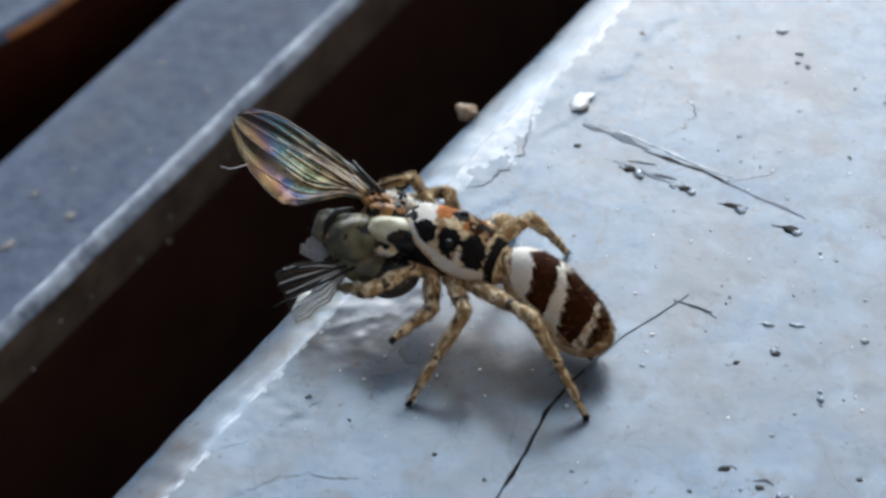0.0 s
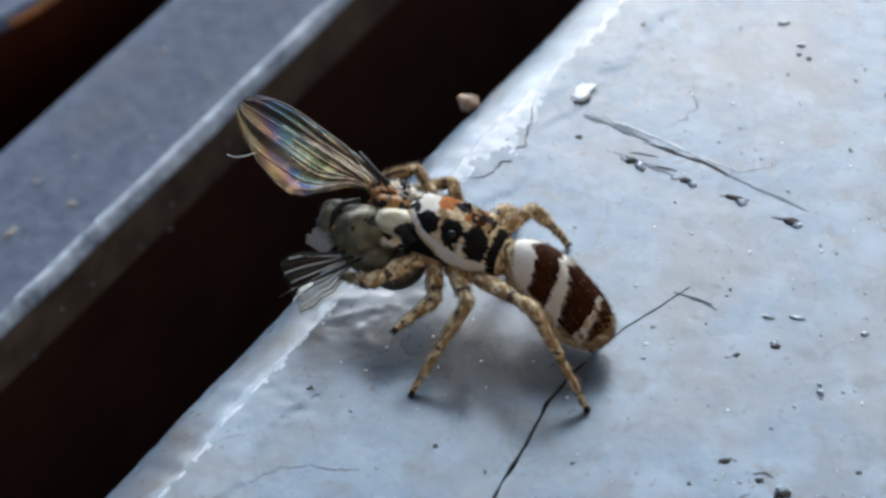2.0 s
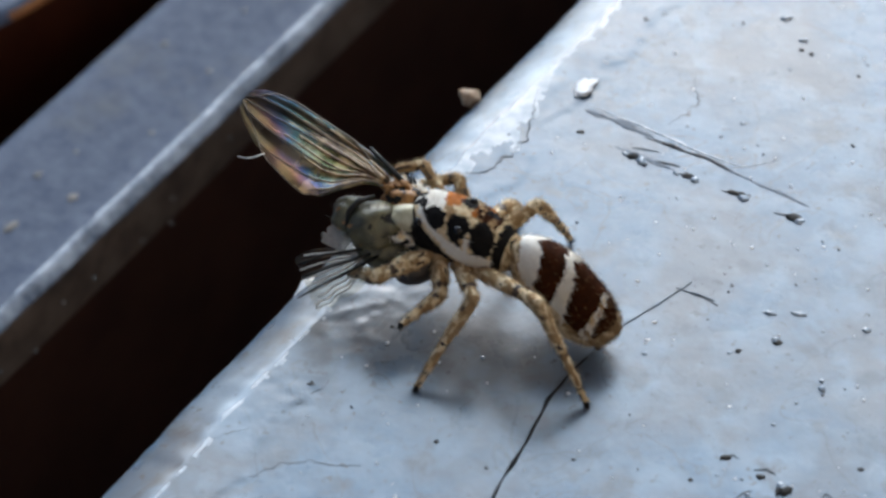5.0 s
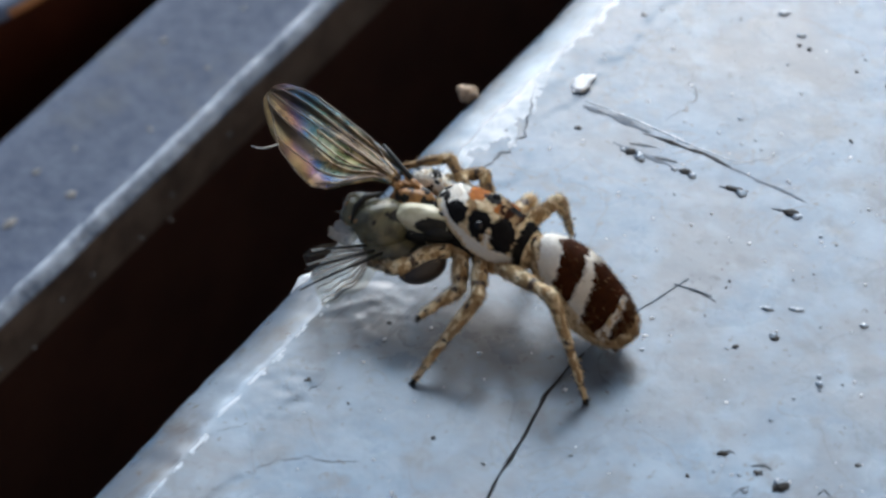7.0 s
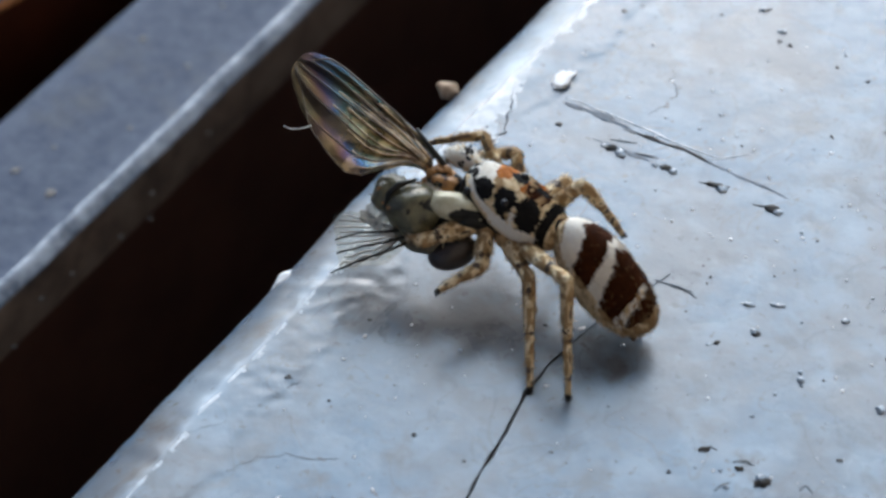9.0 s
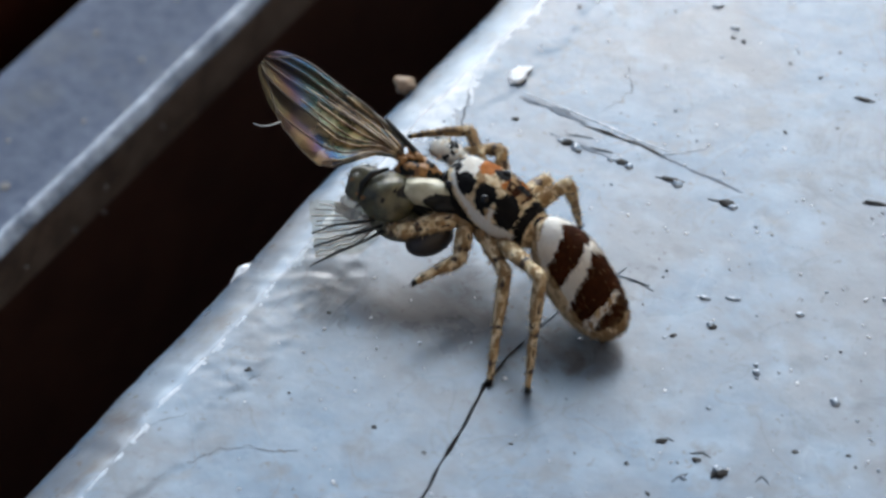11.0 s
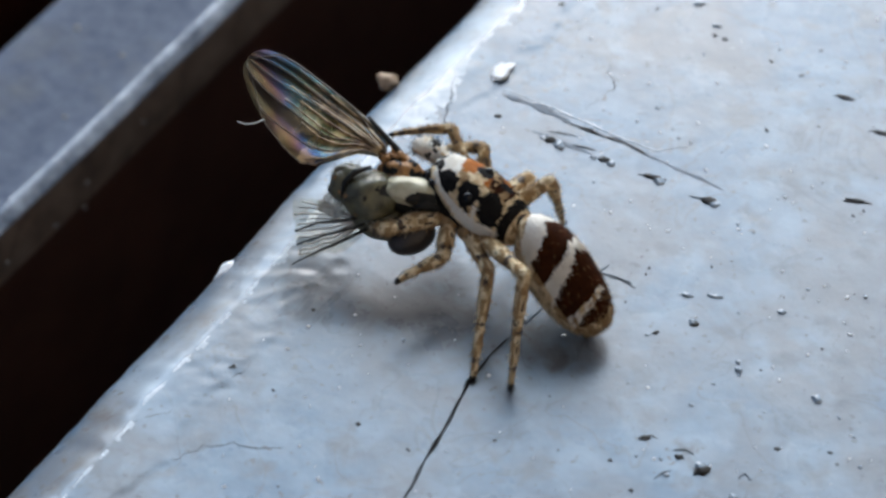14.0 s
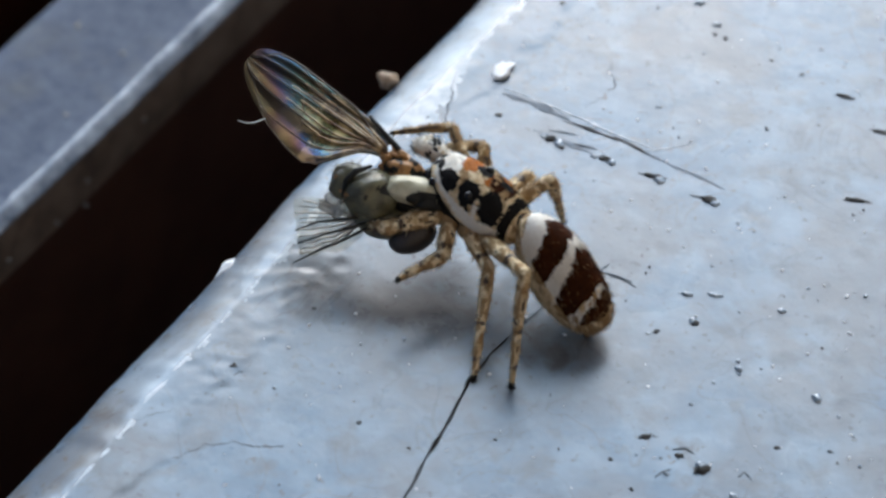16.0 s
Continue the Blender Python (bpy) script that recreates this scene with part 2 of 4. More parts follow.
class Shape:
    """Collects vertices, faces and material slots of one mesh."""

    def __init__(self):
        self.v, self.f, self.s = [], [], []

    def grid(self, rows, slot=0, closed=False, caps=False):
        """Rows of points to quads; closed joins each row's end to its start; slot may be a function of a face's centre."""
        base, n = len(self.v), len(rows[0])
        for row in rows:
            self.v.extend(tuple(p) for p in row)
        for i in range(len(rows) - 1):
            for j in range(n if closed else n - 1):
                k = (j + 1) % n
                q = (base + i * n + j, base + i * n + k, base + (i + 1) * n + k, base + (i + 1) * n + j)
                self.f.append(q)
                if callable(slot):
                    c = sum((Vector(self.v[a]) for a in q), Vector()) / 4
                    self.s.append(slot(c))
                else:
                    self.s.append(slot)
        if caps:
            for first in (0, len(rows) - 1):
                ring = [base + first * n + j for j in range(n)]
                self.f.append(tuple(ring if first else reversed(ring)))
                self.s.append(self.s[-1] if first else self.s[0])
        return self

    def tube(self, points, radii, slot=0, sides=10):
        """A round tube along points, capped."""
        pts = [Vector(p) for p in points]
        rows, side = [], None
        for i, p in enumerate(pts):
            d = (pts[min(i + 1, len(pts) - 1)] - pts[max(i - 1, 0)]).normalized()
            if side is None:
                side = d.orthogonal().normalized()
            side = (side - d * side.dot(d)).normalized()
            up = d.cross(side)
            r = radii[i] if not isinstance(radii, (int, float)) else radii
            rows.append([p + (side * math.cos(a) + up * math.sin(a)) * r for a in (2 * math.pi * k / sides for k in range(sides))])
        return self.grid(rows, slot, closed=True, caps=True)

    def limb(self, points, radii, slot=0, sides=24, rings=56):
        """A tube whose points and radii are eased through many rings, fine enough to carry spots."""
        pts, at = [Vector(p) for p in points], np.linspace(0, 1, len(points))
        fine = np.linspace(0, 1, rings)
        cols = [np.interp(fine, at, [p[k] for p in pts]) for k in range(3)]
        girth = np.interp(fine, at, radii)
        soft = np.convolve(np.pad(girth, 2, mode="edge"), np.ones(5) / 5, mode="valid")
        soft[0], soft[-1] = girth[0], girth[-1]
        return self.tube(list(zip(*cols)), [float(r) for r in soft], slot, sides)

    def ball(self, centre, radii, slot=0, turn=None, rings=14, sides=20, box=1.0, wobble=0.0, seed=0):
        """An ellipsoid round its own x axis; box under 1 makes it squarer."""
        turn = turn or Matrix.Identity(3)
        centre = Vector(centre)

        def power(a):
            return math.copysign(abs(a) ** box, a)

        rows = []
        for i in range(rings + 1):
            v = math.pi * (0.02 + 0.96 * i / rings)
            row = []
            for k in range(sides):
                a = 2 * math.pi * k / sides
                p = Vector((-power(math.cos(v)), power(math.sin(v)) * power(math.cos(a)), power(math.sin(v)) * power(math.sin(a))))
                if wobble:
                    p *= 1 + wobble * noise.noise(p * 1.7 + Vector((seed * 3.1, 0, 0)))
                row.append(centre + turn @ Vector((p.x * radii[0], p.y * radii[1], p.z * radii[2])))
            rows.append(row)
        return self.grid(rows, slot, closed=True, caps=True)

    def hair(self, point, way, length, width, slot):
        """One hair: a thin three-sided spike."""
        d = Vector(way).normalized()
        a = d.orthogonal().normalized()
        b = d.cross(a)
        n = len(self.v)
        p = Vector(point)
        for k in range(3):
            w = 2 * math.pi * k / 3
            self.v.append(tuple(p + (a * math.cos(w) + b * math.sin(w)) * width))
        self.v.append(tuple(p + d * length))
        self.f += [(n, n + 1, n + 3), (n + 1, n + 2, n + 3), (n + 2, n, n + 3)]
        self.s += [slot] * 3

    def make(self, name, materials, parent=None, label="", smooth=True):
        return mesh_object(name, self.v, self.f, materials, parent, label, self.s, smooth)


def fur(host, rng, count, back, length, width, spread=0.35, lift=0.6, slot_of=None):
    """Hairs grown from the faces of a Shape, leaning along back; each takes the colour of its face."""
    out = Shape()
    areas, normals, centres = [], [], []
    for q in host.f:
        p = [Vector(host.v[a]) for a in q[:4]]
        n = (p[2] - p[0]).cross(p[-1] - p[1]) if len(p) > 3 else (p[1] - p[0]).cross(p[2] - p[0])
        areas.append(n.length / 2 if len(q) < 5 else 0)
        normals.append(n.normalized() if n.length > 1e-12 else Vector((0, 0, 1)))
        centres.append(p)
    total = np.cumsum(areas)
    for _ in range(count):
        i = int(np.searchsorted(total, rng.random() * total[-1]))
        i = min(i, len(areas) - 1)
        p = centres[i]
        u, v = rng.random(), rng.random()
        at = p[0].lerp(p[1], u).lerp(p[-1].lerp(p[2], u), v)
        d = normals[i] * lift + back(at) + Vector((rng.gauss(0, spread), rng.gauss(0, spread), rng.gauss(0, spread)))
        slot = slot_of(at, host.s[i]) if slot_of else host.s[i]
        if slot == BROWN and rng.random() < 0.55:
            continue
        out.hair(at - normals[i] * 0.01, d, length * rng.uniform(0.6, 1.3), width * rng.uniform(0.7, 1.3), slot)
    return out


# ---- the painted sill and the rails beyond it ----
ALONG = Vector((math.cos(radians(55.5)), math.sin(radians(55.5)), 0))
ACROSS = Vector((-ALONG.y, ALONG.x, 0))


def ledge_point(a, s, z):
    """A point a along the edge, s across it (growing over the edge) and z up."""
    return ALONG * a + ACROSS * s + Vector((0, 0, z))


def steps(*spans):
    """Sample values: (start, stop, step), ..."""
    out = []
    for lo, hi, d in spans:
        n = max(1, round((hi - lo) / d))
        out += [lo + (hi - lo) * i / n for i in range(n)]
    return out + [spans[-1][1]]


def crease(a):
    """How far the rounded edge starts, wavering along the sill."""
    p = Vector((a * 0.16, 0.3, 0))
    return float(np.interp(a, (-9, 0), (0.82, 1.12))) + 0.16 * noise.noise(p) + 0.10 * noise.noise(p * 4.3) + 0.07 * noise.noise(p * 13.0)


def build_sill():
    """Thick ledge: a flat painted top, a hand-painted wavering crease, a rounded edge and a deep face."""
    rows = []
    tops = [-70, -55, -42, -32, -25, -20] + steps((-16, -3, 0.5), (-3, -0.9, 0.2))
    for a in steps((-70, -16, 6), (-16, 20, 0.1), (20, 90, 6)):
        c = crease(a)
        row = []
        for s in tops:
            row.append(ledge_point(a, s, 0))
        for k in range(27):
            w = k / 26
            s = -0.8 + (c + 0.8) * w
            comb = 0.7 * abs(noise.noise(Vector((a * 1.4 + s * 0.7, s * 1.3, 3.0)))) + 0.5 * abs(noise.noise(Vector((a * 3.6 + s * 1.5, s * 1.7, 9.0))))
            wild = 0.16 + 0.9 * max(0.0, 1 - ((a + 3.2) / 4.5) ** 2)
            lump = w ** 0.7 * (0.035 - 0.085 * comb) * (1 - 0.7 * w * w) * wild
            # the newer coat of paint ends in a ragged step short of the flat
            rim = -0.15 + 0.45 * noise.noise(Vector((a * 0.55, 6.0, 2.0))) + 0.28 * noise.noise(Vector((a * 1.9, 4.0, 8.0))) + 0.12 * noise.noise(Vector((a * 5.5, 1.0, 3.0)))
            coat = min(1.0, max(0.0, (s - max(rim, -0.6)) / 0.12))
            lump += 0.016 * coat * coat * (3 - 2 * coat) * (1 - 0.6 * w)
            ridge = max(0.0, 1 - ((a - 4.0) / 3.4) ** 2) * max(0.0, 1 - ((w - 0.86) / (0.22 + 0.10 * noise.noise(Vector((a * 0.8, 3.0, 1.0))))) ** 2)
            lump += ridge * (0.015 + 0.012 * noise.noise(Vector((a * 2.4, s * 2.0, 4.0))))
            row.append(ledge_point(a, s, lump))
        end = lump
        s, z, tilt = c, end, 0.0
        reach = 1.10 + 1.22 - c + float(np.interp(a, (-12, -3), (0.07, 0.0)))
        # a tight corner, a sloping flat, then a round turn down into the face
        path = [(0.03, q) for q in (3, 6, 10, 14, 19, 24, 27)] + [((reach - 0.235) / 9, 26.5 + 0.9 * q) for q in range(9)] + [(0.09, q) for q in (38, 46, 55, 64, 73, 82, 88)]
        for k, (step, tilt) in enumerate(path):
            s += step * math.cos(radians(tilt))
            z -= step * math.sin(radians(tilt))
            wave = 0.008 * noise.noise(Vector((a * 0.9, k * 0.2, 7.0))) + 0.005 * noise.noise(Vector((a * 3.1, k * 0.5, 1.0)))
            row.append(ledge_point(a, s + wave * math.sin(radians(tilt)), z + wave * math.cos(radians(tilt))))
        for z in (-4, -9, -18, -30):
            row.append(ledge_point(a, s, z))
        row.append(ledge_point(a, -70, -30))
        rows.append(row)

    def slot(p):
        s, a = p.dot(ACROSS), p.dot(ALONG)
        d = s - crease(a)
        # the newer coat, rubbed pale and painted with the crease's highlight, is wide along the upper stretch and a
        # broken line elsewhere
        wide = float(np.interp(a, (-9, 0.5, 1.6, 2.4, 3.4, 4.7, 5.7, 6.0, 6.3, 8.5, 10), (0.20, 0.20, 0.30, 0.36, 0.80, 0.62, 0.30, 0.22, 0.16, 0.22, 0.12)))
        wide *= 1 + 0.5 * noise.noise(Vector((a * 1.3, s * 0.8, 5.0)))
        broken = noise.noise(Vector((a * 1.7, s * 2.2, 21.0))) + 0.6 * noise.noise(Vector((a * 4.5, s * 5.0, 8.0)))
        fade = 1.3 * -d / wide - (1.15 if 1.4 < a < 6.2 else 0.45 if a > 1.4 else -0.10)
        return 1 if -0.35 < p.z and broken > fade and -wide < d < (0.04 if a > 1.4 else 0.06 + 0.1 * broken) else 0

    sh = Shape().grid([list(reversed(q)) for q in rows], slot, closed=True, caps=True)
    return tagged(sh.make("sill", [PAINT, WORN_SHEEN]), "blue-grey painted sill with a rounded, brush-marked edge", "sill", kind="structure")


def build_rail(name, base0, base1, top, foot, label, mats=None, curl=0.0):
    """A painted rail beyond the channel: bevelled front lip, flat top, dark grooved face below the lip."""
    rows = []

    def sway(a):
        return 0.012 * (a - 4) + curl * min(max(9 - a, 0), 6) ** 2

    for a in steps((-70, -20, 6), (-20, 40, 0.5), (40, 100, 6)):
        j = 0.05 * noise.noise(Vector((a * 0.5, base0, 0)))
        lip = 0.03 * noise.noise(Vector((a * 2.1, base0, 4.0)))
        s0, s1 = base0 + sway(a), base1 + sway(a)
        prof = [(s0 + 0.22, foot), (s0 + 0.22, top - 2.35), (s0 + 0.13, top - 2.3), (s0 + 0.13, top - 0.42), (s0 + 0.08 + j, top - 0.36),
                (s0 + 0.12 + j, top - 0.25), (s0 + 0.28 + j, top - 0.13 + lip), (s0 + 0.46 + j, top + 0.02 + lip),
                (s0 + 0.55 + j, top - 0.03), (s0 + 1.2, top), (s0 + 2.4, top), (s1 - 0.8, top), (s1 - 0.25, top - 0.04),
                (s1 - 0.06, top - 0.14), (s1, top - 0.4), (s1, foot)]
        rows.append([ledge_point(a, s, z) for s, z in prof])

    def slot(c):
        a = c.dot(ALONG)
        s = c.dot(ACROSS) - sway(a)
        # the deep front and the back face get the gap's shade as colour
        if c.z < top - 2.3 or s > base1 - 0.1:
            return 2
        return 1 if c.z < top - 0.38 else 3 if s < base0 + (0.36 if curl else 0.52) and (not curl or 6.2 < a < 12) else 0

    sh = Shape().grid(rows, slot, closed=True, caps=True)
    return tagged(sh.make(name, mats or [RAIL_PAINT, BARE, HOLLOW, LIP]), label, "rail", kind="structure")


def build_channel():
    """The bottom under sill and rails, dark with shade put into its colour, closed far behind by a plain board."""
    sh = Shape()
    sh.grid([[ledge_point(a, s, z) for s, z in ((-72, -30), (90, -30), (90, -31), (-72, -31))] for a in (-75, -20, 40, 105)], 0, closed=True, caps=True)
    return tagged(sh.make("channel_floor", [HOLLOW], smooth=False), "bottom of the channel below the rails, coloured black-brown for its shade", "channel", kind="structure")


def build_bounce_wall():
    """A plain unseen wall, added behind the sill to block sky and bounce warm light."""
    sh = Shape()
    sh.grid([[ledge_point(a, s, z) for s, z in ((-72, -30), (-72, 420), (-90, 420), (-90, -30))] for a in (-300, -100, 20, 140, 330)], 0, closed=True, caps=True)
    return tagged(sh.make("wall_bounce", [BOUNCE], smooth=False), "plain unseen warm wall added to block sky and bounce light", "wall", kind="structure")


build_sill()
build_bounce_wall()
build_rail("rail_front", 12.3, 17.05, -8.0, -30.0, "weathered blue-grey painted rail, its worn lip coloured bright as a highlight")
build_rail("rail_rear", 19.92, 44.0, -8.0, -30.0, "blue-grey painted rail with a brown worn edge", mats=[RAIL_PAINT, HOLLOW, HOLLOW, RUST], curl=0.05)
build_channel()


# ---- the jumping spider ----
def build_spider():
    rng = random.Random(11)
    spider = new("jumping_spider")
    tagged(spider, "small zebra-striped jumping spider gripping a fly, standing on the sill", "spider")

    # carapace: a flat-topped head that slopes down behind to the waist
    def spot(p, x, y, rx, ry):
        return ((p.x - x) / rx) ** 2 + ((p.y - y) / ry) ** 2

    black_spots = ((0.55, 0.41, 0.30, 0.21), (-0.06, 0.43, 0.25, 0.24), (-0.62, 0.38, 0.27, 0.33), (-0.08, -0.22, 0.22, 0.15),
                   (0.98, 0.16, 0.17, 0.16), (1.04, -0.14, 0.14, 0.12), (0.62, -0.52, 0.16, 0.14), (-0.62, -0.30, 0.16, 0.12))

    def coat(p):
        j = noise.noise(p * 9.0)
        k = noise.noise(p * 3.0 + Vector((4, 0, 0)))
        x, y, z = p
        upper = float(np.interp(x, (-1.3, -0.85, -0.36, -0.03, 0.4, 0.71, 0.95, 1.15), (-0.04, 0.10, 0.20, 0.34, 0.50, 0.63, 0.72, 0.80))) + 0.03 * k + 0.02 * j
        lower = float(np.interp(x, (-1.3, -1.04, -0.5, -0.07, 0.25, 0.5, 0.9, 1.1), (-0.12, -0.24, -0.46, -0.20, 0.09, 0.30, 0.52, 0.61)))
        if x < -1.20 + 0.03 * j:
            return TAN if j > -0.1 else CREAM
        if x < -1.13 + 0.03 * j:
            return CREAM
        if x < -0.91 + 0.05 * j:
            return BLACK
        if z < upper and abs(y) > 0.2:
            if z > lower + 0.05 * j:
                return WHITE if z > lower + 0.13 + 0.1 * j else CREAM
            return BLACK if x > -0.3 + 0.2 * k else TAN if z < -0.4 else BROWN
        if y > 0.2 and 0.2 < x < 0.85 and z < upper + 0.09 + 0.05 * j and k > -0.22:
            return BLACK
        if y > 0.2 and abs(x + 0.33) < 0.06 + 0.06 * j and z < upper + 0.28:
            return WHITE
        for sx, sy, rx, ry in black_spots:
            if spot(p, sx, sy, rx, ry) < 1 + 0.45 * j:
                return BLACK
        if spot(p, 0.74, -0.16, 0.27, 0.36) < 1 + 0.3 * j:
            return WHITE
        if spot(p, 0.30, -0.24, 0.27, 0.28) < 1 + 0.4 * j:
            return ORANGE
        if x > 0.86 + 0.05 * j:
            return WHITE
        if x < -0.84 + 0.05 * j:
            return CREAM
        if y < 0.1 and x < -0.3 + 0.2 * k:
            return ORANGE if k > 0.2 else BROWN if j > -0.12 else TAN
        if y < -0.22:
            return CREAM if k > 0.1 else TAN if j > -0.2 else BROWN
        if spot(p, -0.35, -0.04, 0.42, 0.2) < 1 + 0.5 * j:
            return CREAM if j > -0.15 else TAN
        if x < 0.42 + 0.1 * j:
            return TAN if k + 0.5 * j > 0.12 else CREAM
        return WHITE if k > -0.1 else CREAM

    rows = []
    for i in range(121):
        w = math.pi * i / 120
        x = -0.13 + 1.31 * math.cos(w)
        wide = float(np.interp(x, (-1.44, -1.4, -1.3, -1.1, -0.8, -0.4, 0.0, 0.5, 0.9, 1.08, 1.15, 1.18), (0.02, 0.18, 0.34, 0.50, 0.62, 0.69, 0.71, 0.70, 0.64, 0.53, 0.40, 0.10)))
        top = float(np.interp(x, (-1.44, -1.3, -1.1, -0.8, -0.4, 0.0, 0.5, 0.9, 1.08, 1.15, 1.18), (-0.12, 0.10, 0.28, 0.52, 0.74, 0.83, 0.83, 0.77, 0.66, 0.54, 0.2)))
        low = float(np.interp(x, (-1.44, -1.2, -0.8, 0.9, 1.1, 1.18), (-0.2, -0.5, -0.6, -0.6, -0.4, 0.0)))
        row = []
        for q in range(128):
            a = 2 * math.pi * q / 128
            c, n = math.cos(a), math.sin(a)
            c, n = math.copysign(abs(c) ** 0.8, c), math.copysign(abs(n) ** 0.8, n)
            row.append(Vector((x, wide * c * (1 - 0.12 * max(n, 0)), (top + low) / 2 + (top - low) / 2 * n)))
        rows.append(row)
    rows.reverse()
    body = Shape().grid(rows, coat, closed=True, caps=True)
    carapace = body.make("cephalothorax", SPIDER_COATS, spider, "black, white and orange scaled cephalothorax")
    fur(body, rng, 7500, lambda p: Vector((-1.0, 0, 0.05)), 0.10, 0.008, 0.38, 0.36).make("hair", SPIDER_COATS, carapace)
    for x, y, z, r in ((1.05, 0.26, 0.30, 0.22), (1.05, -0.22, 0.30, 0.22), (0.86, 0.50, 0.46, 0.12), (0.86, -0.48, 0.46, 0.12),
                       (-0.10, 0.50, 0.62, 0.12), (-0.10, -0.34, 0.72, 0.11)):
        Shape().ball((x, y, z), (r, r, r), rings=10, sides=16).make("eye", [EYE], carapace, "glossy black eye")
    for y in (0.28, -0.28):
        Shape().tube([(1.0, y, -0.15), (1.25, y, -0.35), (1.3, y * 0.9, -0.7), (1.28, y * 0.7, -0.85)], [0.22, 0.24, 0.17, 0.06], BROWN, 12).make(
            "chelicera", SPIDER_COATS, spider, "brown chelicera")
    for y, up, fat in ((0.62, 0.0, 1.0), (-0.46, 0.10, 1.2)):
        palp = Shape().limb([(0.95, y * 0.8, -0.25), (1.25, y * 1.1, 0.0 + up), (1.55, y * 1.15, 0.12 + up), (1.85, y * 1.1, 0.08 + up), (2.02, y * 0.95, -0.12 + up)],
                            [0.12, 0.17 * fat, 0.21 * fat, 0.19 * fat, 0.08], lambda p: BLACK if noise.noise(p * 4.2) > 0.34 else WHITE if noise.noise(p * 8) < 0.2 else CREAM, 20, 40)
        ob = palp.make("pedipalp", SPIDER_COATS, spider, "white-haired pedipalp")
        fur(palp, rng, 1100, lambda p: Vector((0.8, 0, 0)), 0.15, 0.010, 0.55, 0.5).make("hair", SPIDER_COATS, ob)
    Shape().ball((-0.1, 0, -0.52), (0.85, 0.5, 0.28), BROWN).make("sternum", SPIDER_COATS, spider)

    # abdomen, lying along its own -x from the waist
    length, half, high = 3.16, 0.70, 0.80

    def stripe(p):
        u = -p.x / length
        j = 0.022 * noise.noise(Vector((p.y * 7, p.z * 7, 2.0))) + 0.016 * noise.noise(Vector((p.y * 19, p.z * 19, p.x * 9)))
        turn = math.degrees(math.atan2(p.y, p.z + 0.05))
        lat = abs(turn + 10) / 90
        grain = noise.noise(p * 5)
        if lat > 1.22 + 4 * j:
            return CREAM if grain > -0.1 else TAN
        u += j
        if u < -0.05 + 0.13 * lat:
            return TAN if grain > 0.1 else CREAM if grain > -0.3 else BROWN
        if u < 0.075 + 0.20 * lat:
            return WHITE
        if u < 0.28 + (0.18 * lat if turn > -10 else 0.02):
            return BROWN if lat < 1.0 + 4 * j else TAN if grain > 0 else CREAM
        if u < 0.355 + 0.24 * lat:
            return WHITE if lat < 1.0 or grain > 0.05 else CREAM
        if u < 0.67 + 0.09 * lat:
            return BROWN if lat < 1.05 + 4 * j else TAN
        if u < 0.715 + 0.12 * lat and turn > -16:
            return CREAM if grain > 0.15 else WHITE if grain > -0.2 else TAN
        if u < 0.88 + 0.02 * grain and lat < 0.95:
            return BROWN
        return TAN if grain > -0.15 else CREAM

    def girth(u):
        return max(0.0, 1 - abs(2 * u - 1) ** 2.6) ** 0.5 * (0.82 + 0.18 * min(1.0, u / 0.35)) * (1 - 0.04 * u)

    rows = []
    rings, sides = 150, 120
    for i in range(rings + 1):
        u = 0.006 + 0.988 * (1 - math.cos(math.pi * i / rings)) / 2
        g = girth(u)
        rows.append([Vector((-u * length, half * g * math.cos(w), high * g * math.sin(w) * (1.0 if math.sin(w) > 0 else 1.22) - 0.06 * math.sin(math.pi * u)))
                     for w in (2 * math.pi * k / sides for k in range(sides))])
    rows.reverse()
    belly = Shape().grid(rows, stripe, closed=True, caps=True)
    abdomen = belly.make("abdomen", SPIDER_COATS, spider, "dark brown abdomen with white zebra bands")
    fur(belly, rng, 11000, lambda p: Vector((-1.0, 0, 0)), 0.145, 0.008, 0.42, 0.36,
        lambda p, s: TAN if s == BROWN and rng.random() < (0.03 if p.x > -2.3 else 0.2) or p.y < -0.52 else s).make("hair", SPIDER_COATS, abdomen)
    for y, z in ((0.11, -0.12), (-0.11, -0.12), (0.0, 0.0)):
        Shape().tube([(-length + 0.12, y, z - 0.25), (-length - 0.03, y * 1.2, z - 0.33), (-length - 0.1, y * 1.3, z - 0.36)], [0.1, 0.075, 0.03], BAND, 8).make(
            "spinneret", SPIDER_COATS, abdomen)
    Shape().tube([(-0.6, 0, -0.25), (-1.0, -0.03, -0.12), (-1.35, -0.03, 0.05), (-1.65, 0.0, 0.12)], [0.30, 0.26, 0.24, 0.22], lambda p: BLACK if noise.noise(p * 5) > -0.15 else BROWN, 16).make("pedicel", SPIDER_COATS, spider)

    # legs: upper piece from the hip, lower piece from the knee to the foot
    legs = {}
    for name, (hip, upper, lower, _, thick) in LEGS.items():
        seed = len(legs) * 5.3

        def speck(p, seed=seed, joints=(), plain=name in ("R1", "R2")):
            if any(abs(p.x - q) < 0.035 + 0.12 * noise.noise(Vector((seed + q * 3, p.y * 9, p.z * 9))) for q in joints):
                return BAND
            n = noise.noise(Vector((p.x * 4.2 + seed, p.y * 8, p.z * 8)))
            f = noise.noise(Vector((p.x * 10.0 + seed, p.y * 13, p.z * 13)))
            if plain:
                return BAND if n > 0.45 else CREAM if n < -0.35 else TAN
            return BAND if n > 0.46 or f > 0.66 else CREAM if n > 0.0 else TAN

